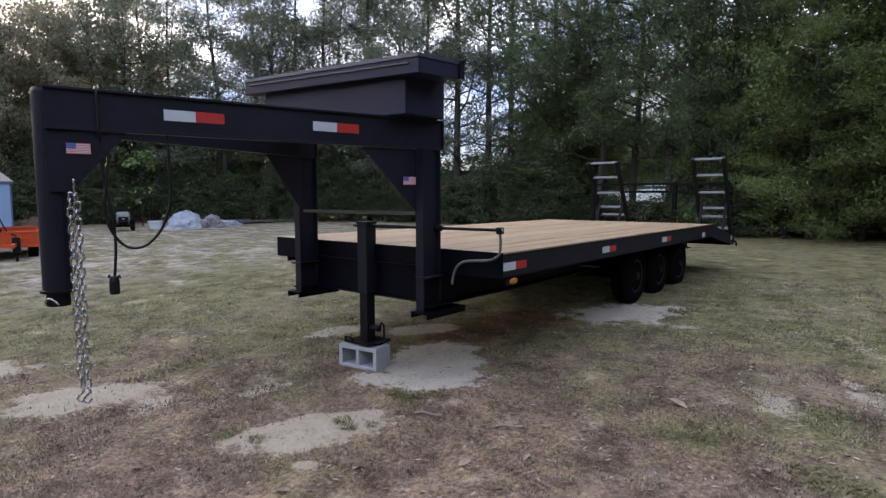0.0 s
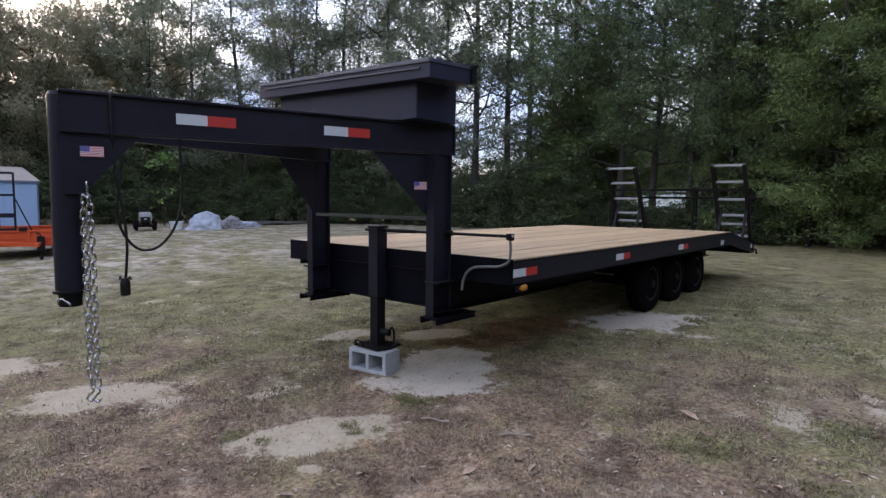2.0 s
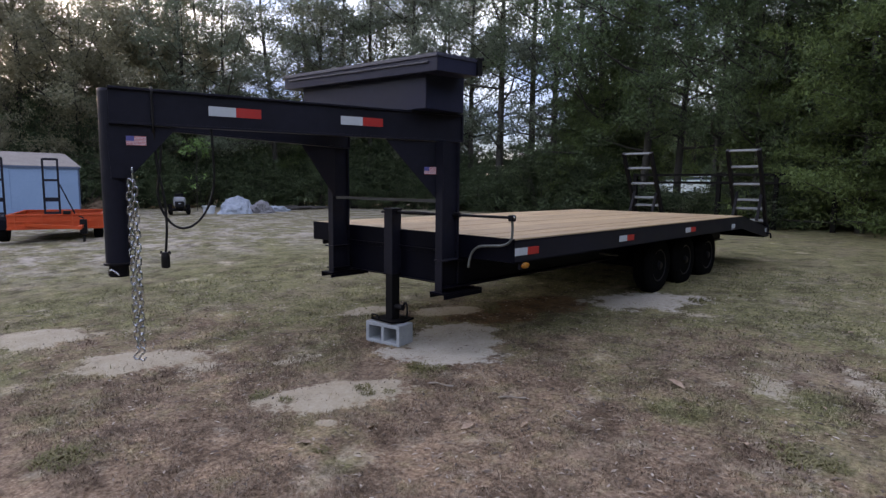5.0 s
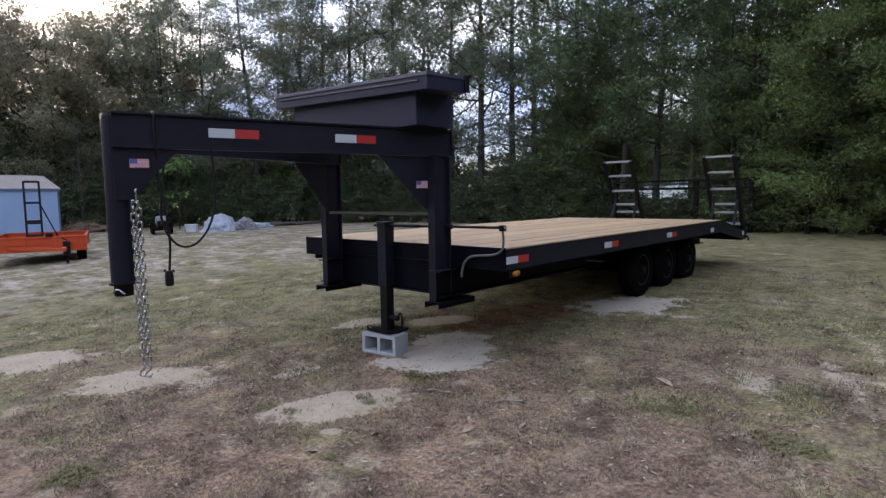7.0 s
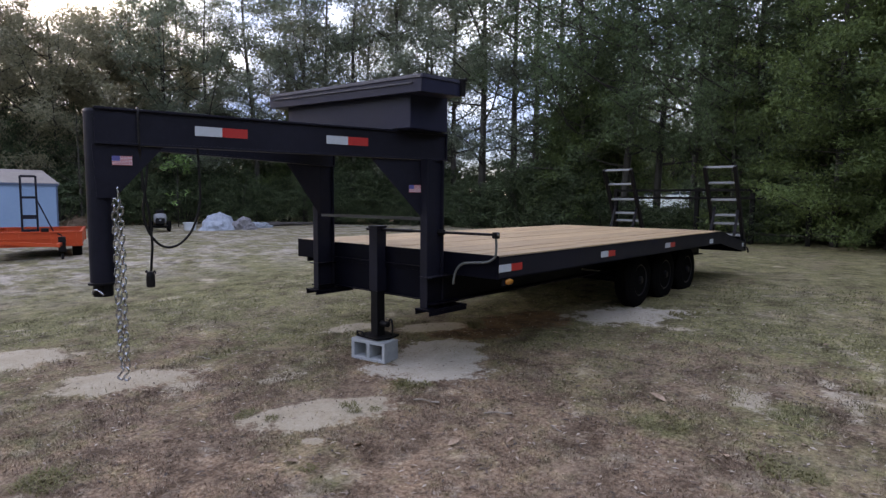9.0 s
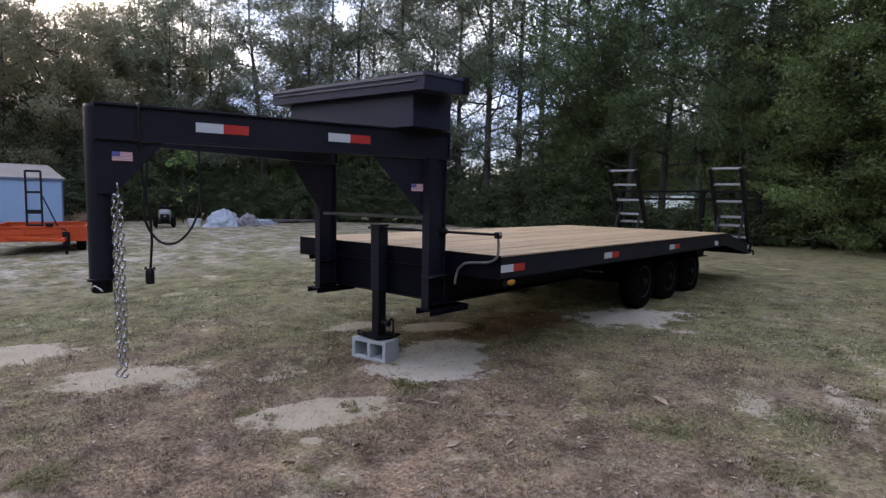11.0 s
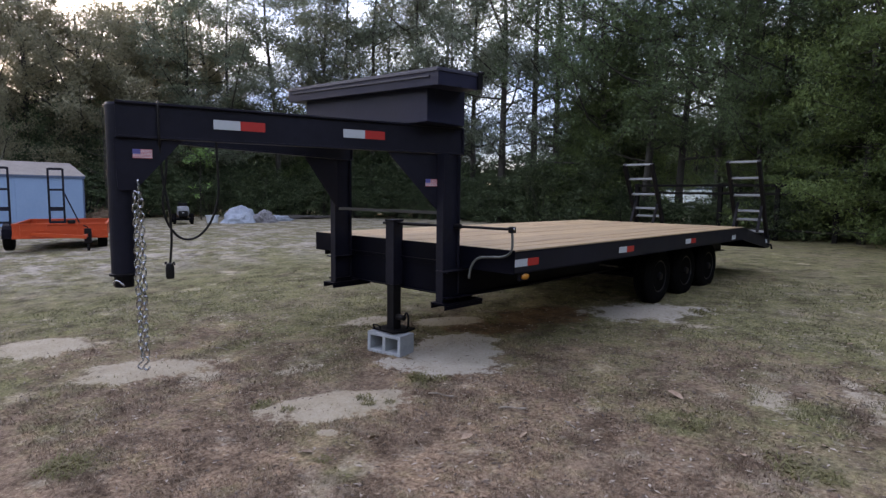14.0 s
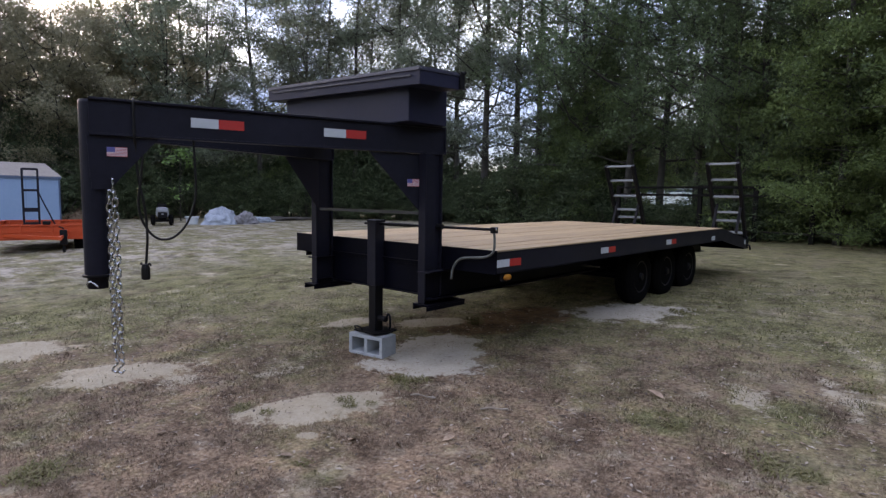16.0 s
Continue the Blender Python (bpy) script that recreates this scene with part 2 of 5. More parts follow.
# thin sandy places, half overgrown
THIN = [(-0.7, 4.32, 0.27, 0.11, 127), (-0.24, 4.68, 0.3, 0.1, 120), (-1.72, 5.88, 0.2, 0.1, 40), (-3.82, 2.5, 0.2, 0.1, 60), (-4.3, 1.95, 0.3, 0.16, 50), (-0.93, 4.12, 0.12, 0.07, 100)]
# paler, freshly dug sand
PALE = [(-3.02, 3.62, 0.56, 0.46, 115), (-3.30, 3.98, 0.4, 0.3, 60), (-3.2, 3.22, 0.26, 0.16, 30), (-2.44, 6.10, 0.64, 0.40, 42), (-2.02, 6.55, 0.3, 0.14, 50)]
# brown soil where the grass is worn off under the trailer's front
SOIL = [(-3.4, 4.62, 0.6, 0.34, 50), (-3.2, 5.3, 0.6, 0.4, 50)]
# spots of greener grass: centre x, y, radius
GREEN = [(-3.34, 0.74, 0.3), (-1.0, 3.5, 0.22), (-0.35, 4.2, 0.2), (-2.1, 1.73, 0.17), (-5.28, 0.8, 0.28), (-1.1, 6.2, 0.6), (-0.2, 3.4, 0.2), (-2.74, 2.4, 0.16), (-3.3, 1.95, 0.13), (-2.8, 3.05, 0.25)]


def away(n, l, vec):
    """The worn brown part of the lawn gives way to greener grass further out."""
    x = n.new("ShaderNodeVectorMath")
    x.operation = "DISTANCE"
    l.new(vec, x.inputs[0])
    x.inputs[1].default_value = (-1.2, 0, 0)
    v = math_node(n, l, "MULTIPLY_ADD", x.outputs["Value"], 0.07, -0.17)
    return math_node(n, l, "MINIMUM", math_node(n, l, "MAXIMUM", v, -0.05), 0.34)


def green_spots(n, l, vec):
    """Rises towards the middle of each greener spot."""
    total = None
    for cx, cy, r in GREEN:
        x = n.new("ShaderNodeVectorMath")
        x.operation = "DISTANCE"
        l.new(vec, x.inputs[0])
        x.inputs[1].default_value = (cx, cy, 0.05 * cy)
        v = math_node(n, l, "MULTIPLY_ADD", x.outputs["Value"], -0.2 / r, 0.22)
        total = v if total is None else math_node(n, l, "MAXIMUM", total, v)
    return math_node(n, l, "MAXIMUM", total, 0.0)


def ground_mat():
    m, n, l, b = mat("dry_lawn", 0.95)
    b.inputs["Specular IOR Level"].default_value = 0.15
    vec = n.new("ShaderNodeTexCoord").outputs["Object"]
    sep = n.new("ShaderNodeSeparateXYZ")
    l.new(vec, sep.inputs[0])
    wob = noise_node(n, l, vec, 4.2, 7, 0.72)
    fine = noise_node(n, l, vec, 38, 6, 0.7)
    mid = noise_node(n, l, vec, 8, 5, 0.65)
    big = noise_node(n, l, vec, 0.45, 4, 0.6)
    thatch = ramp_node(n, l, fine, [(0.30, (0.060, 0.039, 0.029)), (0.45, (0.192, 0.125, 0.083)), (0.57, (0.292, 0.203, 0.140)), (0.72, (0.44, 0.34, 0.24))])
    green = ramp_node(n, l, fine, [(0.3, (0.057, 0.065, 0.026)), (0.55, (0.150, 0.158, 0.068)), (0.75, (0.268, 0.264, 0.142))])
    far = away(n, l, vec)
    patchy = math_node(n, l, "MULTIPLY_ADD", noise_node(n, l, vec, 1.7, 5, 0.65), 0.6, math_node(n, l, "MULTIPLY", big, 0.4))
    g = math_node(n, l, "ADD", math_node(n, l, "MULTIPLY_ADD", mid, 0.5, patchy), far)
    g = math_node(n, l, "ADD", g, green_spots(n, l, vec))
    gf = ramp_node(n, l, g, [(0.77, (0, 0, 0)), (1.0, (0.78, 0.78, 0.78))])
    col = mix_node(n, l, gf, thatch, green)
    mauve = ramp_node(n, l, noise_node(n, l, vec, 1.4, 4), [(0.48, (0, 0, 0)), (0.68, (0.45, 0.45, 0.45))])
    col = mix_node(n, l, mauve, col, mix_node(n, l, fine, (0.105, 0.074, 0.054), (0.335, 0.255, 0.185)))
    sandcol = ramp_node(n, l, math_node(n, l, "MULTIPLY_ADD", fine, 0.5, math_node(n, l, "MULTIPLY", wob, 0.5)),
                        [(0.3, (0.290, 0.235, 0.160)), (0.5, (0.385, 0.325, 0.235)), (0.7, (0.470, 0.410, 0.315))])
    def bare(places, ragged=1.5):
        """Where the ground is bare: near 1 inside the ellipses, with ragged edges."""
        total = None
        for (cx, cy, ra, rb, turn), full in places:
            mp = n.new("ShaderNodeMapping")
            mp.vector_type = "TEXTURE"
            mp.inputs["Location"].default_value = (cx, cy, 0)
            mp.inputs["Rotation"].default_value = (0, 0, radians(turn))
            mp.inputs["Scale"].default_value = (ra, rb, 100)
            l.new(vec, mp.inputs["Vector"])
            ln = n.new("ShaderNodeVectorMath")
            ln.operation = "LENGTH"
            l.new(mp.outputs[0], ln.inputs[0])
            v = math_node(n, l, "MULTIPLY_ADD", ln.outputs["Value"], -full, full)
            total = v if total is None else math_node(n, l, "MAXIMUM", total, v)
        edge = math_node(n, l, "MULTIPLY_ADD", math_node(n, l, "SUBTRACT", wob, 0.46), ragged, total)
        edge = math_node(n, l, "MULTIPLY_ADD", math_node(n, l, "SUBTRACT", fine, 0.5), 0.45, edge)
        edge = math_node(n, l, "MULTIPLY_ADD", math_node(n, l, "SUBTRACT", mid, 0.5), 0.9, edge)
        return ramp_node(n, l, edge, [(0.04, (0, 0, 0)), (0.26, (0.96, 0.96, 0.96))])
    sf = bare([(q, 1.0) for q in SAND] + [(q, 0.27) for q in THIN])
    pf = bare([(q, 1.0) for q in PALE], 2.3)
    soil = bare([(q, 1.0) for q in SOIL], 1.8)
    palecol = ramp_node(n, l, math_node(n, l, "MULTIPLY_ADD", fine, 0.5, math_node(n, l, "MULTIPLY", wob, 0.5)),
                        [(0.3, (0.315, 0.278, 0.218)), (0.5, (0.43, 0.390, 0.318)), (0.7, (0.53, 0.490, 0.415))])
    # small bare flecks, and the wide bare ground beyond
    fl = noise_node(n, l, vec, 2.1, 7, 0.72)
    flecks = ramp_node(n, l, fl, [(0.56, (0, 0, 0)), (0.67, (0.65, 0.65, 0.65))])
    crumbs = ramp_node(n, l, noise_node(n, l, vec, 6.5, 5, 0.7), [(0.61, (0, 0, 0)), (0.70, (0.36, 0.36, 0.36))])
    mp = n.new("ShaderNodeMapping")
    mp.inputs["Rotation"].default_value = (0, 0, radians(-55))
    mp.inputs["Scale"].default_value = (0.9, 1.7, 1)
    l.new(vec, mp.inputs["Vector"])
    st = noise_node(n, l, mp.outputs[0], 1.1, 8, 0.78)
    zone = ramp_node(n, l, math_node(n, l, "MULTIPLY_ADD", sep.outputs["X"], -0.1, -0.88), [(0.0, (0, 0, 0)), (0.35, (1, 1, 1))])
    stripes = mix_node(n, l, 1.0, ramp_node(n, l, st, [(0.45, (0, 0, 0)), (0.58, (0.85, 0.85, 0.85))]), zone, "MULTIPLY")
    col = mix_node(n, l, flecks, col, sandcol)
    col = mix_node(n, l, crumbs, col, palecol)
    col = mix_node(n, l, stripes, col, mix_node(n, l, fine, (0.24, 0.208, 0.168), (0.50, 0.445, 0.385)))
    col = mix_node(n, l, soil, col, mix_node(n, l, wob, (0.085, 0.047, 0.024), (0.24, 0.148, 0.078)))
    col = mix_node(n, l, sf, col, sandcol)
    col = mix_node(n, l, pf, col, palecol)
    tufts = ramp_node(n, l, noise_node(n, l, vec, 3.4, 6, 0.72), [(0.34, (0.42, 0.40, 0.38)), (0.5, (0.95, 0.95, 0.95)), (0.68, (1.4, 1.36, 1.3))])
    clods = ramp_node(n, l, noise_node(n, l, vec, 17, 4, 0.7), [(0.30, (0.58, 0.56, 0.53)), (0.44, (1, 1, 1)), (0.75, (1.12, 1.1, 1.06))])
    tufts = mix_node(n, l, 1.0, tufts, clods, "MULTIPLY")
    col = mix_node(n, l, math_node(n, l, "SUBTRACT", 1.0, math_node(n, l, "MAXIMUM", sf, pf)), col, mix_node(n, l, 1.0, col, tufts, "MULTIPLY"))
    l.new(col, b.inputs["Base Color"])
    hgt = math_node(n, l, "MULTIPLY_ADD", fine, 0.6, math_node(n, l, "MULTIPLY", mid, 0.4))
    bump_node(n, l, b, hgt, 0.9, 0.03)
    return m


GROUND = ground_mat()


def blade_mat():
    m, n, l, b = mat("grass_blades", 0.8)
    b.inputs["Specular IOR Level"].default_value = 0.2
    rnd = n.new("ShaderNodeNewGeometry").outputs["Random Per Island"]
    vec = n.new("ShaderNodeTexCoord").outputs["Object"]
    big = noise_node(n, l, vec, 0.45, 4, 0.6)
    dry = ramp_node(n, l, rnd, [(0.0, (0.125, 0.081, 0.060)), (0.5, (0.220, 0.151, 0.108)), (0.9, (0.312, 0.230, 0.162)), (1.0, (0.45, 0.365, 0.272))])
    grn = ramp_node(n, l, rnd, [(0.0, (0.078, 0.088, 0.033)), (0.6, (0.168, 0.179, 0.072)), (1.0, (0.305, 0.296, 0.156))])
    sep = n.new("ShaderNodeSeparateXYZ")
    l.new(vec, sep.inputs[0])
    far = away(n, l, vec)
    patchy = math_node(n, l, "MULTIPLY_ADD", noise_node(n, l, vec, 1.7, 5, 0.65), 0.6, math_node(n, l, "MULTIPLY", big, 0.4))
    g = math_node(n, l, "ADD", far, math_node(n, l, "MULTIPLY_ADD", noise_node(n, l, vec, 8, 5, 0.65), 0.5, patchy))
    f = ramp_node(n, l, math_node(n, l, "ADD", g, green_spots(n, l, vec)), [(0.77, (0.03, 0.03, 0.03)), (1.0, (0.78, 0.78, 0.78))])
    worn = ramp_node(n, l, noise_node(n, l, vec, 3.4, 6, 0.72), [(0.34, (0.6, 0.58, 0.56)), (0.5, (0.98, 0.98, 0.98)), (0.68, (1.35, 1.32, 1.27))])
    l.new(mix_node(n, l, 1.0, mix_node(n, l, f, dry, grn), worn, "MULTIPLY"), b.inputs["Base Color"])
    return m


BLADE = blade_mat()
LITTER = plain("dead_leaf", (0.218, 0.14, 0.0897), (0.406, 0.292, 0.207), 12, 0.8, 0, 0.3, 60, 0.002, 0.5)


def flake_mat():
    m, n, l, b = mat("leaf_crumbs", 0.85)
    rnd = n.new("ShaderNodeNewGeometry").outputs["Random Per Island"]
    l.new(ramp_node(n, l, rnd, [(0.0, (0.05, 0.037, 0.029)), (0.45, (0.12, 0.085, 0.063)), (0.75, (0.26, 0.195, 0.145)), (1.0, (0.46, 0.39, 0.31))]), b.inputs["Base Color"])
    return m


FLAKE = flake_mat()
TUFT = leaf_mat("tuft_blades", (0.101, 0.0975, 0.0406), (0.183, 0.168, 0.0741), (0.281, 0.25, 0.133), 0.3)
STICK = plain("weathered_stick", (0.19, 0.155, 0.12), (0.34, 0.29, 0.235), 30, 0.8, 0, 0.3, 90, 0.001)
STICKS = [(-7.83, 3.06, 1.0), (-4.89, 2.38, 1.2), (-5.27, 2.84, 1.1), (-7.60, 1.36, 1.3), (-5.15, 1.88, 1.3), (-4.02, 1.07, 0.9), (-1.90, 2.98, 1.5), (-1.47, 3.02, 1.0), (-1.04, 5.44, 1.0), (-2.44, 2.85, 1.6)]
TUFTS = [(-3.33, 1.95, 1.0), (-3.28, 1.90, 0.8), (-2.80, 2.44, 0.8), (-2.70, 2.40, 0.7), (-3.06, 1.98, 0.7), (-2.62, 2.52, 0.6), (-1.98, 6.5, 1.4), (-1.85, 6.65, 1.2), (-1.92, 6.4, 1.0),
         (-3.42, 0.75, 1.3), (-3.33, 0.80, 1.2), (-3.38, 0.66, 1.1), (-3.25, 0.72, 1.0), (-1.1, 3.45, 0.8), (-0.9, 3.52, 0.9), (-1.0, 3.65, 0.7), (-2.9, 3.05, 1.1), (-2.8, 3.0, 1.0),
         (-2.7, 3.1, 1.0), (-3.6, 4.85, 1.3), (-3.5, 4.75, 1.2), (-0.3, 3.3, 1.2), (-0.15, 3.35, 1.0), (-0.4, 3.4, 1.1), (-2.3, 1.75, 0.7), (-0.1, 4.9, 1.3), (0.1, 5.1, 1.2)]

# ---- building helpers ----
origin = {}


def thing(name, at, label, category, group=""):
    ob = new(name)
    ob.location = at
    ob.empty_display_size = 0.2
    origin[ob] = Vector(at)
    return tagged(ob, label, category, group)


def finish(name, bm, material, smooth=False):
    me = bpy.data.meshes.new(name)
    bmesh.ops.recalc_face_normals(bm, faces=bm.faces)
    bm.to_mesh(me)
    bm.free()
    me.materials.append(material)
    if smooth:
        me.shade_smooth()
    return me


def part(name, bm, material, parent, label="", smooth=False):
    """One mesh under a thing or a part; bm holds world places."""
    base = origin[parent]
    bmesh.ops.translate(bm, vec=-base, verts=bm.verts)
    ob = new(name, finish(name, bm, material, smooth))
    ob.parent = parent
    origin[ob] = base
    return tagged(ob, label)


def piece(name, me, parent, place, rot=None):
    """A part that shares its mesh with others, at a place in the world."""
    ob = new(name, me)
    ob.parent = parent
    ob.location = Vector(place) - origin[parent]
    if rot is not None:
        ob.rotation_euler = rot
    origin[ob] = Vector(place)
    return ob


def solo(name, bm, material, label, category, group="", kind="", smooth=False):
    """A thing of one mesh."""
    ob = new(name, finish(name, bm, material, smooth))
    return tagged(ob, label, category, group, kind)


def obox(bm, c, ax, half, bevel=0.0):
    """A box round c with the three axes and half sizes given."""
    ax = [Vector(a).normalized() for a in ax]
    c = Vector(c)
    vs = []
    for i in (-1, 1):
        for j in (-1, 1):
            for k in (-1, 1):
                vs.append(bm.verts.new(c + ax[0] * i * half[0] + ax[1] * j * half[1] + ax[2] * k * half[2]))
    fs = [(0, 1, 3, 2), (4, 6, 7, 5), (0, 4, 5, 1), (2, 3, 7, 6), (0, 2, 6, 4), (1, 5, 7, 3)]
    faces = [bm.faces.new([vs[i] for i in f]) for f in fs]
    if bevel:
        edges = list({e for f in faces for e in f.edges})
        bmesh.ops.bevel(bm, geom=edges, offset=bevel, segments=2, affect="EDGES", profile=0.6)


def box(bm, x0, x1, y0, y1, z0, z1, bevel=0.0):
    obox(bm, ((x0 + x1) / 2, (y0 + y1) / 2, (z0 + z1) / 2), ((1, 0, 0), (0, 1, 0), (0, 0, 1)),
         (abs(x1 - x0) / 2, abs(y1 - y0) / 2, abs(z1 - z0) / 2), bevel)


def ibeam(bm, p0, p1, depth_axis, depth, width, tf=0.011, tw=0.009, bevel=0.002):
    """An I-beam from p0 to p1; its depth lies along depth_axis, its flanges stand across it."""
    p0, p1, d = Vector(p0), Vector(p1), Vector(depth_axis).normalized()
    a = (p1 - p0).normalized()
    w = a.cross(d).normalized()
    ln, c = (p1 - p0).length / 2, (p0 + p1) / 2
    obox(bm, c, (a, d, w), (ln, depth / 2 - tf, tw / 2), 0)
    for s in (-1, 1):
        obox(bm, c + d * s * (depth / 2 - tf / 2), (a, d, w), (ln, tf / 2, width / 2), bevel)


def prism(bm, pts, off):
    """A flat plate: the outline pts, and its thickness as a vector."""
    off = Vector(off)
    a = [bm.verts.new(Vector(p) - off / 2) for p in pts]
    b = [bm.verts.new(Vector(p) + off / 2) for p in pts]
    bm.faces.new(a)
    bm.faces.new(b[::-1])
    for i in range(len(a)):
        j = (i + 1) % len(a)
        bm.faces.new((a[i], b[i], b[j], a[j]))


def revolve(bm, prof, c, axis, segs=28):
    """Spins the profile of (radius, along) about an axis through c."""
    axis = Vector(axis).normalized()
    u = axis.orthogonal().normalized()
    v = axis.cross(u)
    rings = []
    for r, a in prof:
        rings.append([bm.verts.new(Vector(c) + axis * a + (u * math.cos(2 * math.pi * k / segs) + v * math.sin(2 * math.pi * k / segs)) * max(r, 1e-4))
                      for k in range(segs)])
    for ra, rb in zip(rings, rings[1:]):
        for k in range(segs):
            bm.faces.new((ra[k], ra[(k + 1) % segs], rb[(k + 1) % segs], rb[k]))
    bm.faces.new(rings[0])
    bm.faces.new(rings[-1][::-1])


def tube(bm, pts, radii, segs=8, close=True):
    """A round bar along points; radii is one number or one for each point."""
    pts = [Vector(p) for p in pts]
    if isinstance(radii, (int, float)):
        radii = [radii] * len(pts)
    rings, u = [], None
    for i, p in enumerate(pts):
        d = (pts[min(i + 1, len(pts) - 1)] - pts[max(i - 1, 0)]).normalized()
        u = d.orthogonal() if u is None else (u - d * u.dot(d))
        u = u.normalized()
        v = d.cross(u)
        rings.append([bm.verts.new(p + (u * math.cos(2 * math.pi * k / segs) + v * math.sin(2 * math.pi * k / segs)) * radii[i]) for k in range(segs)])
    for ra, rb in zip(rings, rings[1:]):
        for k in range(segs):
            bm.faces.new((ra[k], ra[(k + 1) % segs], rb[(k + 1) % segs], rb[k]))
    if close:
        bm.faces.new(rings[0][::-1])
        bm.faces.new(rings[-1])


def curve_pts(pts, per=6):
    """A smooth line through points (Catmull-Rom)."""
    p = [Vector(q) for q in pts]
    p = [2 * p[0] - p[1]] + p + [2 * p[-1] - p[-2]]
    out = []
    for i in range(1, len(p) - 2):
        for k in range(per):
            t = k / per
            out.append(0.5 * ((2 * p[i]) + (p[i + 1] - p[i - 1]) * t + (2 * p[i - 1] - 5 * p[i] + 4 * p[i + 1] - p[i + 2]) * t * t
                              + (3 * p[i] - p[i - 1] - 3 * p[i + 1] + p[i + 2]) * t ** 3))
    return out + [p[-2]]


def ground_z(x, y):
    s = y if y < 6 else 6 + 2.2 * (1 - math.exp(-(y - 6) / 2.2))
    return -0.006 + 0.0076 * min(max(x, -30), 8) + 0.0534 * max(s, -4)


def lawn_z(x, y):
    """The lawn near the trailer, with its small unevenness and the low mounds of sand."""
    z = ground_z(x, y) + 0.018 * noise.noise((x * 1.1, y * 1.1, 3)) + 0.007 * noise.noise((x * 4.5, y * 4.5, 7))
    for cx, cy, ra, rb, turn in (SAND[0], SAND[1], SAND[4]):
        c, s = math.cos(radians(turn)), math.sin(radians(turn))
        u, v = ((x - cx) * c + (y - cy) * s) / ra, (-(x - cx) * s + (y - cy) * c) / rb
        q = u * u + v * v
        if q < 1.2:
            z += 0.035 * (1 - q / 1.2)
    return z


# ---- ground ----
def build_ground():
    def steps(lo, hi, centre, fine):
        out, v, st = [centre], centre, fine
        while v < hi:
            st = fine if v - centre < 7 else st * 1.22
            v += st
            out.append(v)
        v, st = centre, fine
        while v > lo:
            st = fine if centre - v < 7 else st * 1.22
            v -= st
            out.append(v)
        return sorted(out)
    xs, ys = steps(-1500, 1500, -3.0, 0.11), steps(-1500, 1500, 4.0, 0.11)
    verts = []
    for y in ys:
        for x in xs:
            near = abs(x + 3) < 10 and abs(y - 4) < 9
            z = ground_z(x, y)
            if near:
                z = lawn_z(x, y)
            verts.append((x, y, z))
    w = len(xs)
    faces = [(j * w + i, j * w + i + 1, (j + 1) * w + i + 1, (j + 1) * w + i) for j in range(len(ys) - 1) for i in range(w - 1)]
    me = bpy.data.meshes.new("ground")
    me.from_pydata(verts, [], faces)
    me.materials.append(GROUND)
    me.shade_smooth()
    tagged(new("ground", me), "patchy dry lawn with bare sandy spots", "ground", kind="structure")


build_ground()


def in_sand(x, y, grow=1.0, places=SAND + PALE):
    for cx, cy, ra, rb, turn in places:
        c, s = math.cos(radians(turn)), math.sin(radians(turn))
        u, v = ((x - cx) * c + (y - cy) * s) / ra, (-(x - cx) * s + (y - cy) * c) / rb
        if u * u + v * v < grow:
            return True
    return False


# ---- the gooseneck trailer ----
CX, FRONT, TOP, BOT = -3.565, 3.445, 1.157, 0.985
XR, XL = -2.25, -4.88
SLOPE = 0.282
BEAM = Vector((SLOPE, 1, 0)).normalized()


def web(y, side=1):
    """The place across of the neck beam's outer web at y."""
    u = -3.29 + SLOPE * (y - 1.788) - CX
    return CX + side * u


trailer = thing("gooseneck_trailer", (CX, 6.5, 0.33), "long black gooseneck flatbed trailer with a new pine deck, on jack", "trailer")


def tape(parent, p, along, up, length, height):
    """A strip of white and red reflective tape at its left lower corner p."""
    p, a, u = Vector(p), Vector(along).normalized(), Vector(up).normalized()
    n = a.cross(u)
    half = length * 0.51
    bm = bmesh.new()
    obox(bm, p + a * half / 2 + u * height / 2, (a, u, n), (half / 2, height / 2, 0.0012))
    w = part("reflective_tape", bm, WHITE_TAPE, parent, "white and red reflective tape strip")
    bm = bmesh.new()
    obox(bm, p + a * (half + (length - half) / 2) + u * height / 2, (a, u, n), ((length - half) / 2, height / 2, 0.0012))
    part("red_half", bm, RED_TAPE, w, "red half of the tape")


def flag(parent, p, along, up, length, height):
    p, a, u = Vector(p), Vector(along).normalized(), Vector(up).normalized()
    n = a.cross(u)
    bm = bmesh.new()
    obox(bm, p + a * length / 2 + u * height / 2, (a, u, n), (length / 2, height / 2, 0.0008))
    st = part("flag_sticker", bm, STICKER, parent, "small flag sticker with stripes")
    bm = bmesh.new()
    hs = height / 13
    for k in range(0, 13, 2):
        x0 = 0.0 if k < 6 else 0.4
        obox(bm, p + a * length * (x0 + (1 - x0) / 2) + u * hs * (k + 0.5) + n * 0.0012, (a, u, n), (length * (1 - x0) / 2, hs / 2, 0.0006))
    part("stripes", bm, STICKER_RED, st, "red stripes")
    bm = bmesh.new()
    obox(bm, p + a * length * 0.2 + u * height * 0.73 + n * 0.0014, (a, u, n), (length * 0.2, height * 0.27, 0.0008))
    part("canton", bm, STICKER_BLUE, st, "blue corner field")


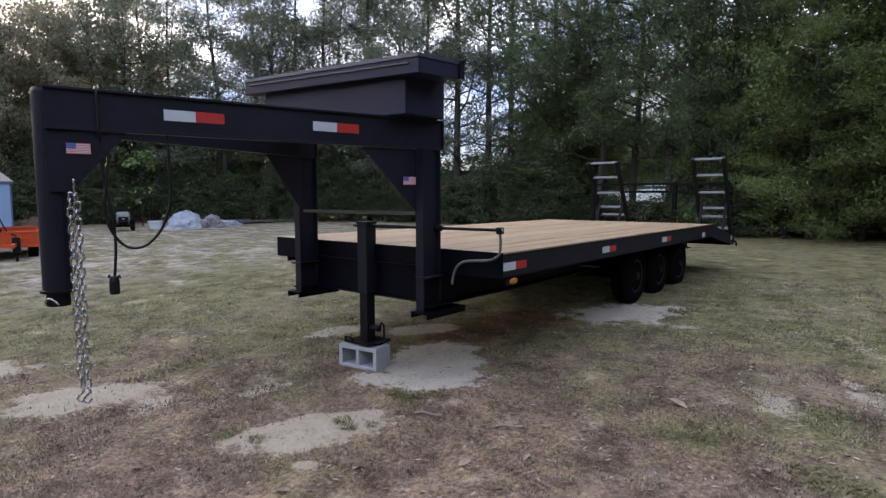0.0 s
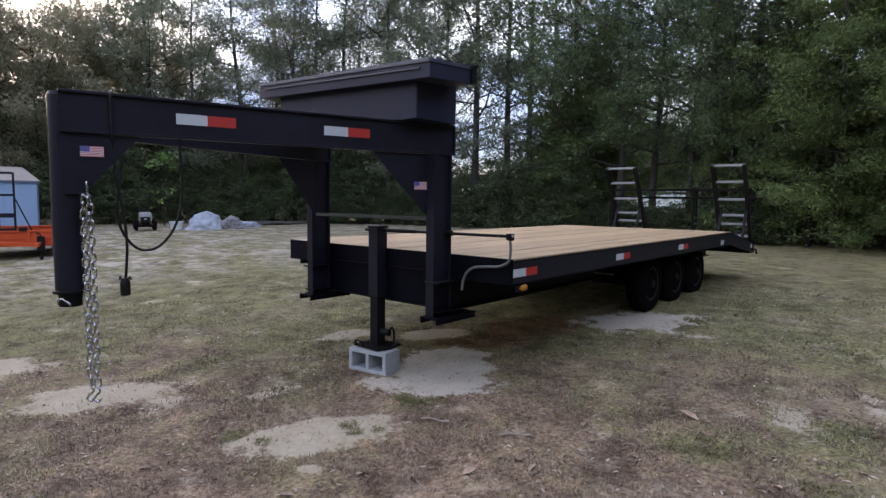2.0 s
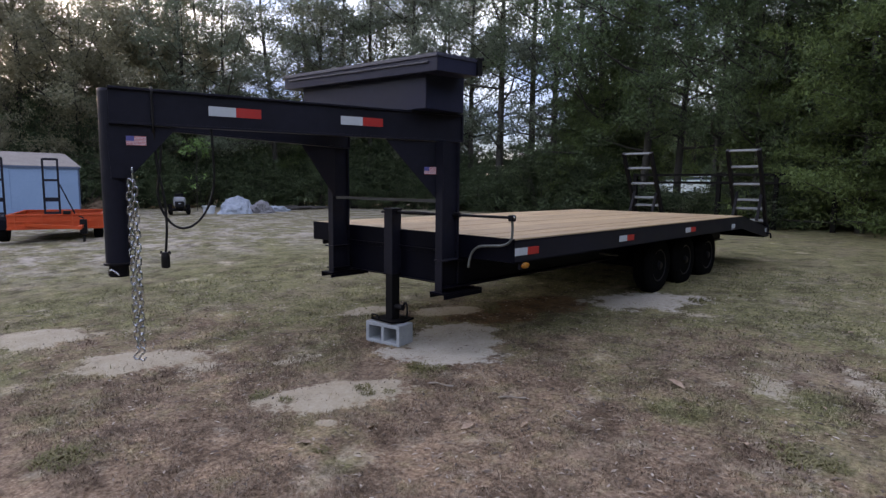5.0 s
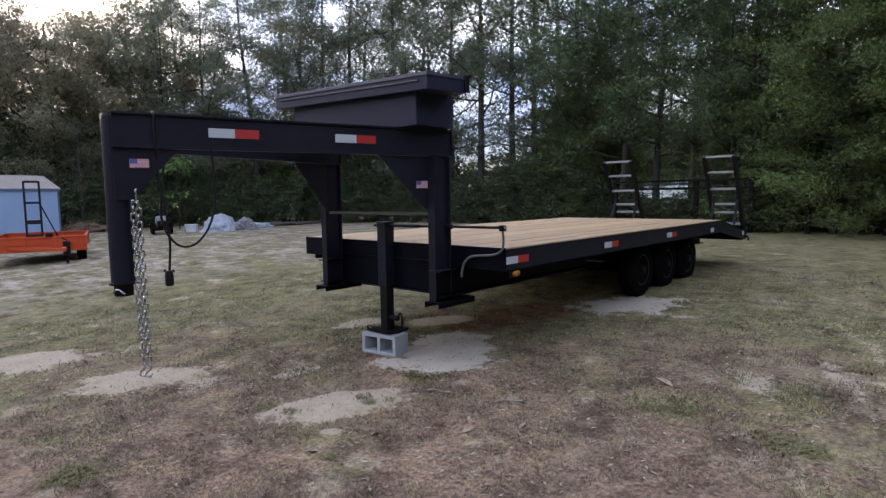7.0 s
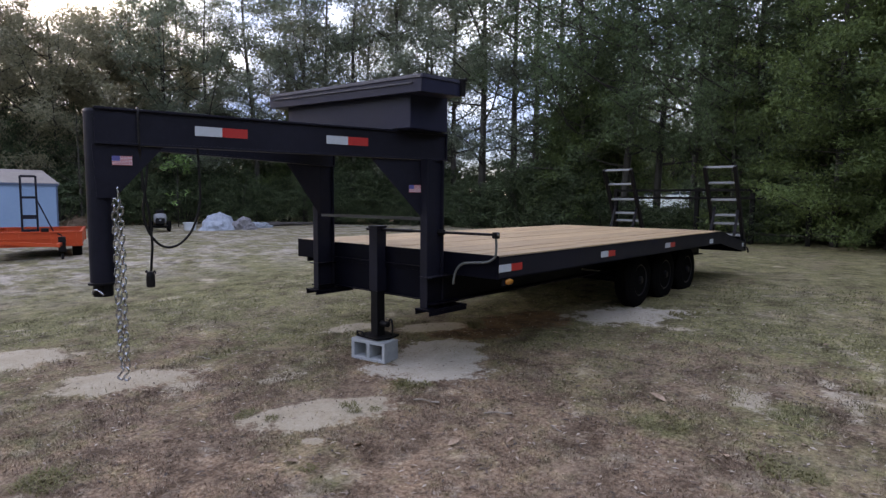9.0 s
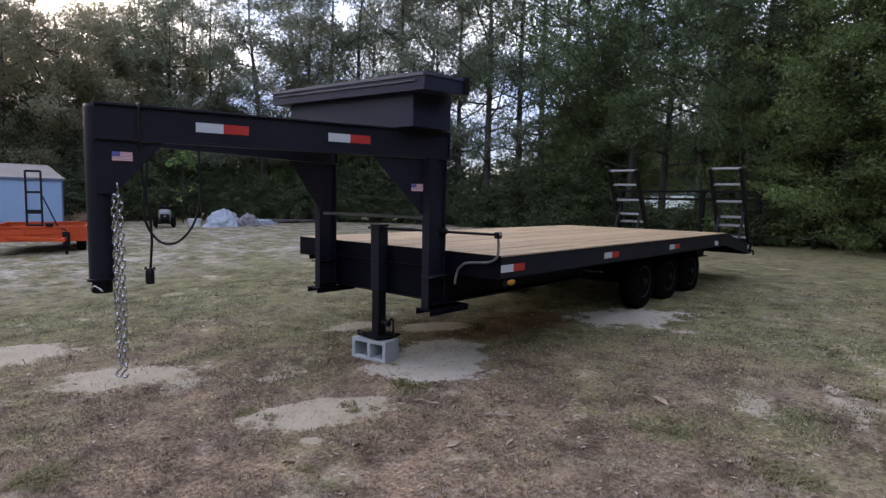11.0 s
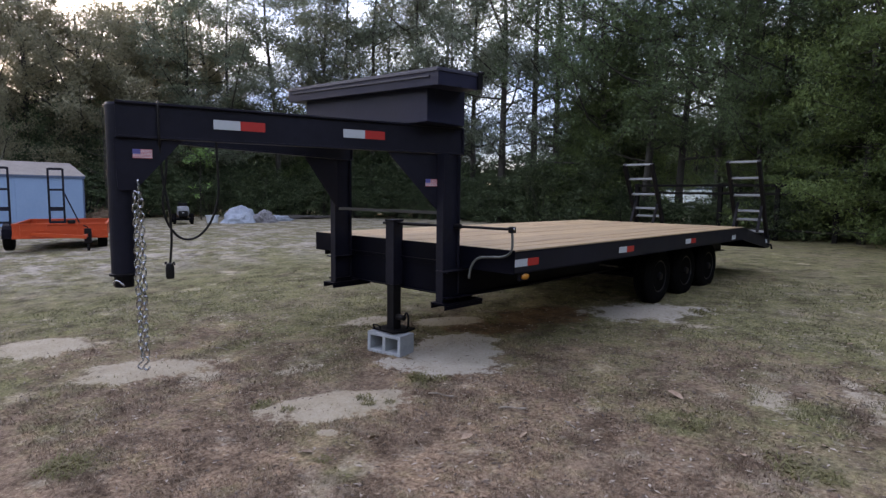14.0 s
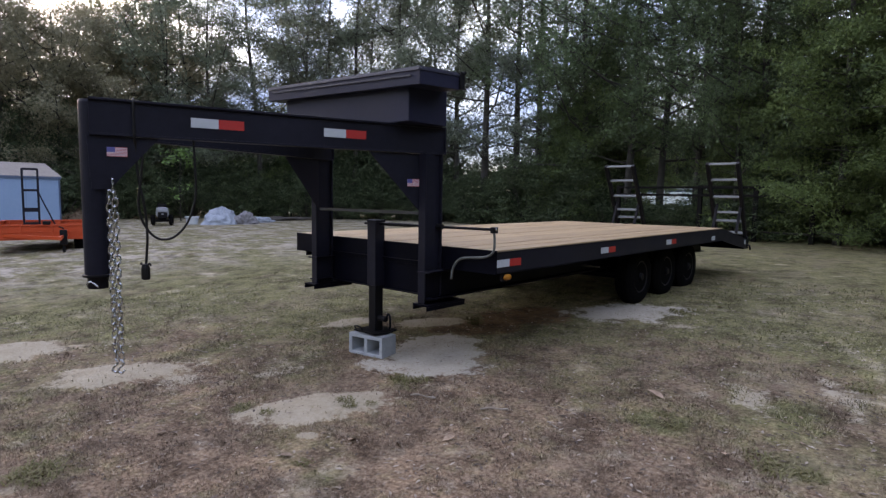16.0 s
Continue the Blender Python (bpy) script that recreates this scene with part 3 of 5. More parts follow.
def build_neck():
    for side in (1, -1):
        ax = Vector((SLOPE * side, 1, 0)).normalized()
        inward = Vector((-side, SLOPE, 0)).normalized()

        def at(y, z, inset=0.0):
            return Vector((web(y, side), y, z)) + inward * inset
        bm = bmesh.new()
        ibeam(bm, at(1.10, 2.0155, 0.006), at(3.47, 2.0155, 0.006), (0, 0, 1), 0.219, 0.05, 0.014, 0.012)
        obox(bm, at(3.466, 2.0155, 0.006), (ax, inward, (0, 0, 1)), (0.006, 0.024, 0.1), 0.001)
        part("neck_beam", bm, BLACK, trailer)
        bm = bmesh.new()
        prism(bm, [at(1.085, 1.904, 0.008), at(1.455, 1.904, 0.008), at(1.25, 1.66, 0.008), at(1.192, 1.588, 0.008), at(1.10, 1.588, 0.008)], inward * 0.01)
        part("gusset", bm, BLACK, trailer)
        bm = bmesh.new()
        prism(bm, [at(2.823, 1.904, 0.008), at(3.26, 1.904, 0.008), at(3.26, 1.44, 0.008)], inward * 0.01)
        part("gusset", bm, BLACK, trailer)
        bm = bmesh.new()
        ibeam(bm, (CX + side * 0.722, 3.338, 0.715), (CX + side * 0.722, 3.338, 1.905), (0, 1, 0), 0.2, 0.075, 0.012, 0.012)
        part("post", bm, BLACK, trailer)
        bm = bmesh.new()
        box(bm, CX + side * 0.665, CX + side * 0.83, 3.2, 3.66, 0.70, 0.716, 0.002)
        for x in (0.671, 0.824):
            box(bm, CX + side * (x - 0.006), CX + side * (x + 0.006), 3.202, 3.655, 0.668, 0.70)
        part("shoe_plate", bm, SHADED_BLACK, trailer)
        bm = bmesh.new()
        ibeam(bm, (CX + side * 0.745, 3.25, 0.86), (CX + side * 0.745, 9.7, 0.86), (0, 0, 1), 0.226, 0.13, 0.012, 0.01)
        part("main_rail", bm, SHADED_BLACK, trailer)
        bm = bmesh.new()
        box(bm, CX + side * 0.68, CX + side * 0.81, 3.23, 3.46, 0.962, 0.974, 0.002)
        part("ledge_plate", bm, BLACK, trailer)
    # tapes and stickers on the near side
    out = Vector((1, -SLOPE, 0)).normalized() * 0.003
    for y in (1.633, 2.483):
        tape(trailer, Vector((web(y), y, 1.988)) + out, BEAM, (0, 0, 1), 0.328, 0.06)
    flag(trailer, Vector((web(1.182), 1.182, 1.785)) + out, BEAM, (0, 0, 1), 0.108, 0.055)
    flag(trailer, Vector((web(3.138), 3.138, 1.648)) + out, BEAM, (0, 0, 1), 0.108, 0.057)
    # coupler
    bm = bmesh.new()
    revolve(bm, [(0.064, 1.07), (0.07, 1.075), (0.07, 2.10), (0.064, 2.118)], (CX, 1.14, 0), (0, 0, 1), 32)
    part("coupler_tube", bm, BLACK, trailer, smooth=False)
    bm = bmesh.new()
    revolve(bm, [(0.045, 0.985), (0.054, 0.985), (0.056, 0.99), (0.056, 1.075), (0.045, 1.075)], (CX, 1.14, 0), (0, 0, 1), 32)
    part("inner_coupler", bm, DARK_SCUFF, trailer)
    bm = bmesh.new()
    revolve(bm, [(0.066, 1.055), (0.082, 1.057), (0.083, 1.07), (0.066, 1.075)], (CX, 1.14, 0), (0, 0, 1), 32)
    part("coupler_collar", bm, DARK_SCUFF, trailer)
    bm = bmesh.new()
    tube(bm, curve_pts([(CX + 0.0, 1.085, 0.99), (CX + 0.03, 1.07, 1.02), (CX + 0.07, 1.08, 1.035), (CX + 0.1, 1.11, 1.005)]), 0.005, 6)
    part("latch_pin", bm, GALV, trailer, "bright bent latch pin", True)
    bm = bmesh.new()
    box(bm, CX - 0.05, CX + 0.05, 1.13, 1.19, 1.62, 2.118, 0.004)
    part("neck_block", bm, BLACK, trailer)
    # bars between the posts
    bm = bmesh.new()
    box(bm, CX - 0.66, CX + 0.66, 3.262, 3.302, 1.425, 1.432)
    box(bm, CX - 0.66, CX + 0.66, 3.262, 3.269, 1.432, 1.45)
    part("cross_bar", bm, SKYLIT_BLACK, trailer)
    bm = bmesh.new()
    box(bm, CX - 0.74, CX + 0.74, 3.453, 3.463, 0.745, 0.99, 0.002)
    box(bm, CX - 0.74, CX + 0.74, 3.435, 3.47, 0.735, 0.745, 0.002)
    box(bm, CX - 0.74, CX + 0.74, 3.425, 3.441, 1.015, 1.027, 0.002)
    part("front_plate", bm, SHADED_BLACK, trailer)


build_neck()


def build_toolbox():
    a, b, c, d = -2.762, 2 * CX + 2.762, 3.006, 3.425

    def block(z):
        """A box whose eight corners lie at the heights z, right front, left front, left back, right back, low then high."""
        bm = bmesh.new()
        vs = [bm.verts.new(p) for p in z]
        for f in ((0, 1, 2, 3), (4, 7, 6, 5), (0, 4, 5, 1), (1, 5, 6, 2), (2, 6, 7, 3), (3, 7, 4, 0)):
            bm.faces.new([vs[i] for i in f])
        return bm
    bm = block(((a, c, 2.128), (b, c, 2.128), (b, d, 2.128), (a, d, 2.128), (a, c, 2.385), (b, c, 2.45), (b, d, 2.47), (a, d, 2.41)))
    bmesh.ops.bevel(bm, geom=list(bm.edges), offset=0.004, segments=2, affect="EDGES")
    body = part("toolbox", bm, BOX_BLACK, trailer, "flat black toolbox with an overhanging lid")

    def lid_layer(x, y0, y1, z0, z1, rise, bev):
        """One layer of the lid, which lies slightly skewed: its far end stands higher."""
        lo, hi, lx = -0.016, 0.05, 2 * CX - x
        bm = block(((x, y0, z0 + lo), (lx, y0, z0 + hi), (lx, y1, z0 + rise + hi), (x, y1, z0 + rise + lo), (x, y0, z1 + lo), (lx, y0, z1 + hi), (lx, y1, z1 + rise + hi), (x, y1, z1 + rise + lo)))
        bmesh.ops.bevel(bm, geom=list(bm.edges), offset=bev, segments=3, affect="EDGES")
        return bm
    part("lid", lid_layer(-2.575, 2.93, 3.372, 2.380, 2.476, 0.018, 0.003), BOX_BLACK, body)
    part("lid_cap", lid_layer(-2.568, 2.922, 3.38, 2.468, 2.508, 0.018, 0.012), SKYLIT_LID, body)
    part("trim_bead", lid_layer(-2.66, 2.917, 2.931, 2.444, 2.455, 0.0, 0.002), SKYLIT_LID, body)
    for x, up in ((-2.568, -0.016), (2 * CX + 2.568, 0.05)):
        bm = bmesh.new()
        box(bm, x - 0.012, x + 0.012, 3.35, 3.40, 2.40 + up, 2.53 + up, 0.004)
        tube(bm, [(x - 0.02, 3.395, 2.525 + up), (x + 0.02, 3.395, 2.525 + up)], 0.014, 10)
        part("hinge", bm, DARK_SCUFF, body)


build_toolbox()


def build_deck():
    for x, s in ((XR, -1), (XL, 1)):
        bm = bmesh.new()
        yend = 8.9
        box(bm, x, x + s * 0.009, FRONT, yend, BOT, TOP, 0.002)
        box(bm, x, x + s * 0.06, FRONT, yend, TOP - 0.009, TOP)
        box(bm, x, x + s * 0.06, FRONT, yend, BOT, BOT + 0.009)
        part("side_rail", bm, BLACK, trailer)
        bm = bmesh.new()
        prism(bm, [(x + s * 0.006, 8.895, TOP), (x + s * 0.006, 8.895, BOT), (x + s * 0.006, 9.35, BOT - 0.075), (x + s * 0.006, 10.12, 0.80), (x + s * 0.006, 10.14, 0.95)], (0.012, 0, 0))
        prism(bm, [(x + s * 0.035, 8.895, TOP), (x + s * 0.035, 8.895, TOP - 0.012), (x + s * 0.035, 10.14, 0.938), (x + s * 0.035, 10.14, 0.95)], (0.07, 0, 0))
        part("dovetail_rail", bm, BLACK, trailer)
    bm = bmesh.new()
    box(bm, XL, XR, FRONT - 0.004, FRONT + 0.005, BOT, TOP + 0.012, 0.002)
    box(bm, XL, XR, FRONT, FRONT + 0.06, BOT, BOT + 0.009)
    part("front_rail", bm, SHADED_BLACK, trailer)
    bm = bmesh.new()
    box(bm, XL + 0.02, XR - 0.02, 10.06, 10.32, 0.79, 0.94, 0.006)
    part("tail_beam", bm, SHADED_BLACK, trailer)
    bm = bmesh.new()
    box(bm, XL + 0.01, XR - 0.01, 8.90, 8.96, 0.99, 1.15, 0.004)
    part("deck_end_rail", bm, SHADED_BLACK, trailer)
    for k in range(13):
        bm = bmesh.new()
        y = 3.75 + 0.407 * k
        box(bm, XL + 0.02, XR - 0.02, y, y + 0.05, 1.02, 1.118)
        part("crossmember", bm, SHADED_BLACK, trailer)
    # planks
    n, wide = 13, (XR - XL - 0.02) / 13
    bm = bmesh.new()
    box(bm, -wide / 2 + 0.006, wide / 2 - 0.006, -2.715, 2.715, -0.038, 0.0, 0.003)
    plank = finish("plank", bm, WOOD)
    for k in range(n):
        piece("plank", plank, trailer, (XL + 0.01 + wide * (k + 0.5), FRONT + 0.01 + 2.73, 1.168 + random.uniform(-0.002, 0.002)), (0, 0, 0))
    bm = bmesh.new()
    box(bm, -wide / 2 + 0.004, wide / 2 - 0.004, -0.6, 0.6, -0.038, 0.0, 0.003)
    short = finish("tail_plank", bm, WOOD)
    for k in range(n):
        piece("tail_plank", short, trailer, (XL + 0.01 + wide * (k + 0.5), 9.54, 1.052), (radians(-9.3), 0, 0))
    for y in (3.447, 5.115, 6.755):
        tape(trailer, (XR + 0.003, y, 1.04), (0, 1, 0), (0, 0, 1), 0.312, 0.058)
    bm = bmesh.new()
    box(bm, XR + 0.002, XR + 0.006, 8.38, 8.52, 1.01, 1.07, 0.001)
    part("reflector", bm, WHITE_TAPE, trailer, "small white reflector")
    bm = bmesh.new()
    box(bm, XR + 0.002, XR + 0.006, 9.98, 10.06, 0.88, 0.94, 0.001)
    part("reflector", bm, WHITE_TAPE, trailer, "small white reflector")
    # amber marker lamps under the rail
    for x, s in ((XR, 1), (XL, -1)):
        bm = bmesh.new()
        revolve(bm, [(0.012, 0.0), (0.03, 0.002), (0.034, 0.008), (0.03, 0.018), (0.012, 0.024)], (0, 0, 0), (s, 0, 0), 20)
        bmesh.ops.scale(bm, vec=(1, 1.5, 0.75), verts=bm.verts)
        bmesh.ops.translate(bm, vec=(x - 0.02 * s, 3.60, 0.955), verts=bm.verts)
        lamp = part("marker_lamp", bm, AMBER, trailer, "amber oval marker lamp", True)
        bm = bmesh.new()
        box(bm, x - 0.04 * s, x - 0.018 * s, 3.54, 3.66, 0.925, 0.99, 0.003)
        part("lamp_bracket", bm, BLACK, lamp)
    for x in (XR - 0.12, XL + 0.12):
        bm = bmesh.new()
        box(bm, x - 0.07, x + 0.07, 10.32, 10.34, 0.83, 0.9, 0.006)
        part("tail_lamp", bm, RED_LENS, trailer, "red tail lamp")
    bm = bmesh.new()
    tube(bm, [(XR - 0.02, 10.1, 0.86), (XR + 0.05, 10.12, 0.85), (XR + 0.06, 10.13, 0.78)], 0.014, 8)
    part("ramp_hook", bm, DARK_SCUFF, trailer)
    bm = bmesh.new()
    box(bm, -2.62, -2.42, 5.42, 5.45, 0.86, 0.875, 0.002)
    part("plate_bracket", bm, RUNG, trailer)


build_deck()


def build_wheels():
    r, w = 0.335, 0.21
    bm = bmesh.new()
    prof = [(0.19, -w / 2 + 0.02), (0.2, -w / 2 + 0.004), (0.25, -w / 2), (0.295, -w / 2 + 0.008), (0.322, -w / 2 + 0.03), (r, -w / 2 + 0.05)]
    for g in (-0.03, 0.0, 0.03):
        prof += [(r, g - 0.008), (r - 0.01, g - 0.005), (r - 0.01, g + 0.005), (r, g + 0.008)]
    prof += [(r, w / 2 - 0.05), (0.322, w / 2 - 0.03), (0.295, w / 2 - 0.008), (0.25, w / 2), (0.2, w / 2 - 0.004), (0.19, w / 2 - 0.02)]
    revolve(bm, prof, (0, 0, 0), (1, 0, 0), 36)
    tyre = finish("wheel", bm, RUBBER)
    bm = bmesh.new()
    revolve(bm, [(0.192, -0.08), (0.192, 0.085), (0.186, 0.095), (0.176, 0.09), (0.168, 0.06), (0.15, 0.03), (0.09, 0.028), (0.085, 0.045), (0.05, 0.05)], (0, 0, 0), (1, 0, 0), 32)
    rim = finish("rim", bm, RIM)
    bm = bmesh.new()
    revolve(bm, [(0.048, 0.02), (0.048, 0.1), (0.04, 0.115), (0.01, 0.118)], (0, 0, 0), (1, 0, 0), 20)
    for k in range(8):
        a = k * math.pi / 4
        revolve(bm, [(0.009, 0.03), (0.009, 0.062), (0.004, 0.066)], (0, 0.07 * math.cos(a), 0.07 * math.sin(a)), (1, 0, 0), 6)
    hub = finish("hub", bm, DARK_SCUFF)
    for y in (6.64, 7.43, 8.22):
        for side in (1, -1):
            x = CX + side * 0.985
            wh = piece("wheel", tyre, trailer, (x, y, 0.645), (0, 0, 0 if side == 1 else math.pi))
            for nm, me in (("rim", rim), ("hub", hub)):
                o = new(nm, me)
                o.parent = wh
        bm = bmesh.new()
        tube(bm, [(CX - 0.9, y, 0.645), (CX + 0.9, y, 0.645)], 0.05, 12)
        part("axle", bm, SHADED_BLACK, trailer)
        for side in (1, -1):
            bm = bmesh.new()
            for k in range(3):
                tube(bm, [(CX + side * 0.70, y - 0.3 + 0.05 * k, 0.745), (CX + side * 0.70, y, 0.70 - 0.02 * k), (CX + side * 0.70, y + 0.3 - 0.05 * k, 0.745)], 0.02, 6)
            part("leaf_spring", bm, SHADED_BLACK, trailer)


build_wheels()


def build_jack():
    bm = bmesh.new()
    box(bm, -3.625, -3.515, 3.342, 3.452, 0.765, 1.35, 0.004)
    box(bm, -3.631, -3.509, 3.336, 3.458, 1.338, 1.356, 0.003)
    jack = part("jack_leg", bm, BLACK, trailer, "square steel drop-leg jack")
    bm = bmesh.new()
    box(bm, -3.615, -3.525, 3.352, 3.442, 0.345, 0.77, 0.004)
    part("inner_tube", bm, DARK_SCUFF, jack)
    bm = bmesh.new()
    prism(bm, [(-3.71, 3.26, 0.352), (-3.43, 3.26, 0.352), (-3.415, 3.395, 0.341), (-3.43, 3.53, 0.352), (-3.71, 3.53, 0.352), (-3.725, 3.395, 0.341)], (0, 0, 0.014))
    tube(bm, curve_pts([(-3.69, 3.27, 0.355), (-3.69, 3.255, 0.392), (-3.61, 3.255, 0.392), (-3.61, 3.27, 0.355)]), 0.007, 6)
    part("foot_plate", bm, DARK_SCUFF, jack)
    bm = bmesh.new()
    tube(bm, [(-3.53, 3.397, 0.47), (-3.43, 3.397, 0.47)], 0.026, 12)
    tube(bm, curve_pts([(-3.43, 3.397, 0.47), (-3.405, 3.397, 0.52), (-3.38, 3.397, 0.50), (-3.375, 3.397, 0.42), (-3.39, 3.397, 0.38)]), 0.009, 6)
    part("spring_pin", bm, DARK_SCUFF, jack)
    bm = bmesh.new()
    tube(bm, [(-3.72, 3.398, 1.318), (-3.40, 3.402, 1.322), (-2.262, 3.415, 1.33)], 0.011, 8)
    shaft = part("crank_shaft", bm, DARK_SCUFF, jack)
    bm = bmesh.new()
    tube(bm, [(-3.50, 3.401, 1.321), (-3.14, 3.405, 1.324)], 0.015, 8)
    part("sleeve", bm, DARK_SCUFF, shaft)
    bm = bmesh.new()
    box(bm, -2.278, -2.237, 3.39, 3.44, 1.302, 1.35, 0.008)
    part("crank_knuckle", bm, DARK_SCUFF, shaft)
    bm = bmesh.new()
    revolve(bm, [(0.0135, -0.006), (0.0135, 0.004), (0.009, 0.008), (0.003, 0.009)], (-2.237, 3.412, 1.332), (1, 0, 0), 6)
    part("bolt", bm, GALV, trailer, "bright bolt in the crank knuckle")
    bm = bmesh.new()
    tube(bm, [(-2.835, 3.409, 1.327), (-2.775, 3.41, 1.327)], 0.022, 10)
    part("bearing", bm, DARK_SCUFF, shaft)
    bm = bmesh.new()
    tube(bm, curve_pts([(-2.258, 3.415, 1.31), (-2.252, 3.415, 1.24), (-2.262, 3.412, 1.16), (-2.33, 3.405, 1.118), (-2.45, 3.40, 1.105), (-2.56, 3.40, 1.09), (-2.625, 3.40, 1.045), (-2.655, 3.40, 0.98), (-2.665, 3.40, 0.915)], 5), 0.0098, 8)
    part("crank_handle", bm, RUNG, shaft, "worn steel crank handle", True)


build_jack()


def build_ramp(x0, x1, ytop):
    lo, hi = Vector((0, ytop + 0.64, 0.98)), Vector((0, ytop, 2.15))

    def p(x, t):
        q = lo.lerp(hi, t)
        return Vector((x, q.y, q.z))
    up = (hi - lo).normalized()
    nrm = Vector((1, 0, 0)).cross(up)
    bm = bmesh.new()
    for x in (x0, x1):
        obox(bm, p(x, 0.5), ((1, 0, 0), up, nrm), (0.024, (hi - lo).length / 2, 0.04), 0.003)
    # Frames take the darkened black: their lack of sky sheen is in the colour.
    ramp = part("loading_ramp", bm, DARK_SCUFF, trailer, "black steel ladder ramp folded upright")
    for t in (0.99, 0.78, 0.55, 0.335, 0.215, 0.05):
        bm = bmesh.new()
        obox(bm, p((x0 + x1) / 2, t), ((1, 0, 0), up, nrm), ((x1 - x0) / 2 - 0.01, 0.006, 0.036))
        obox(bm, p((x0 + x1) / 2, t) - nrm * 0.034 - up * 0.007, ((1, 0, 0), up, nrm), ((x1 - x0) / 2 - 0.01, 0.010, 0.004))
        part("rung", bm, RUNG, ramp, "scuffed rung")
    for x in (x0 + 0.07, x1 - 0.02):
        bm = bmesh.new()
        a, b = p(x, 0.45) + Vector((0, 0.02, 0)), Vector((x + 0.02, ytop + 0.12, 1.06))
        d = (b - a).normalized()
        obox(bm, (a + b) / 2, (d, (1, 0, 0), d.cross(Vector((1, 0, 0)))), ((b - a).length / 2, 0.02, 0.012), 0.002)
        part("support_leg", bm, DARK_SCUFF, ramp)
    bm = bmesh.new()
    tube(bm, [(x0 - 0.04, ytop + 0.64, 0.96), (x1 + 0.04, ytop + 0.64, 0.96)], 0.022, 10)
    part("hinge_tube", bm, BLACK, ramp)


build_ramp(-2.78, -2.33, 9.7)
build_ramp(-4.53, -4.03, 9.72)


def build_cable():
    bm = bmesh.new()
    path = [(-3.45, 1.33, 2.13), (-3.425, 1.324, 2.132), (-3.405, 1.318, 2.11), (-3.405, 1.318, 2.0), (-3.406, 1.32, 1.9), (-3.425, 1.33, 1.86), (-3.43, 1.335, 1.77),
            (-3.428, 1.345, 1.64), (-3.418, 1.37, 1.48), (-3.412, 1.378, 1.31), (-3.413, 1.372, 1.20), (-3.414, 1.366, 1.125)]
    tube(bm, curve_pts(path, 5), 0.0078, 8)
    cable = part("wiring_cable", bm, CABLE, trailer, "black trailer wiring cord with a plug", True)
    bm = bmesh.new()
    loop = [(-3.34, 1.65, 1.93), (-3.338, 1.652, 1.85), (-3.334, 1.655, 1.70), (-3.334, 1.652, 1.55), (-3.345, 1.61, 1.40), (-3.365, 1.54, 1.305), (-3.387, 1.47, 1.278),
            (-3.405, 1.41, 1.305), (-3.42, 1.358, 1.39), (-3.428, 1.338, 1.5), (-3.424, 1.352, 1.64), (-3.42, 1.365, 1.76), (-3.42, 1.366, 1.86)]
    tube(bm, curve_pts(loop, 5), 0.0078, 8)
    part("cable_loop", bm, CABLE, cable, "", True)
    bm = bmesh.new()
    revolve(bm, [(0.012, 1.132), (0.02, 1.128), (0.024, 1.11), (0.026, 1.10), (0.026, 1.04), (0.022, 1.032)], (-3.413, 1.362, 0), (0, 0, 1), 16)
    tube(bm, curve_pts([(-3.445, 1.345, 1.12), (-3.44, 1.348, 1.135), (-3.428, 1.353, 1.12), (-3.40, 1.37, 1.122), (-3.388, 1.378, 1.135), (-3.382, 1.382, 1.118)]), 0.005, 6)
    part("plug", bm, CABLE, cable, "black round trailer plug")


build_cable()


# ---- the chain that hangs from the neck ----
def build_chain():
    bm = bmesh.new()
    rad, w, ln = 0.0052, 0.0142, 0.0267
    pts = []
    for k in range(8):
        t = math.pi * k / 7
        pts.append((w * math.cos(t), 0, ln - w + w * math.sin(t) + 0.0))
    for k in range(8):
        t = math.pi + math.pi * k / 7
        pts.append((w * math.cos(t), 0, -(ln - w) + w * math.sin(t)))
    pts.append(pts[0])
    tube(bm, pts, rad, 6, False)
    link = finish("chain_link", bm, GALV, True)
    chain = thing("safety_chain", (-3.44, 1.2, 1.64), "bright galvanised double chain hanging from the neck", "chain")
    for (x, y, top, bottom, phase) in ((-3.438, 1.208, 1.575, 0.535, 0), (-3.465, 1.185, 1.545, 0.54, 1)):
        pitch = 0.043
        n = int((top - bottom) / pitch)
        for k in range(n):
            z = top - pitch * (k + 0.5)
            sway = 0.006 * math.sin(k * 0.23 + phase)
            piece("chain_link", link, chain, (x + sway, y + 0.008 * (k / n), z), (random.uniform(-0.12, 0.12), random.uniform(-0.14, 0.14), radians(-35 + (90 if k % 2 else 0) + random.uniform(-14, 14))))
        bm = bmesh.new()
        tube(bm, curve_pts([(x, y, bottom + 0.012), (x + 0.012, y + 0.012, bottom - 0.015), (x - 0.006, y - 0.004, bottom - 0.04), (x - 0.014, y - 0.012, bottom - 0.06), (x + 0.002, y + 0.004, bottom - 0.075), (x + 0.016, y + 0.014, bottom - 0.055)]), 0.006, 8)
        part("hook", bm, GALV, chain, "steel slip hook", True)
    bm = bmesh.new()
    tube(bm, curve_pts([(-3.452, 1.2, 1.645), (-3.44, 1.2, 1.65), (-3.438, 1.2, 1.6), (-3.442, 1.2, 1.565)]), 0.006, 8)
    part("hanger", bm, GALV, chain, "", True)
    bm = bmesh.new()
    tube(bm, curve_pts([(-3.449, 1.198, 1.57), (-3.455, 1.182, 1.585), (-3.459, 1.176, 1.54)]), 0.005, 8)
    part("shackle", bm, GALV, chain, "", True)


build_chain()


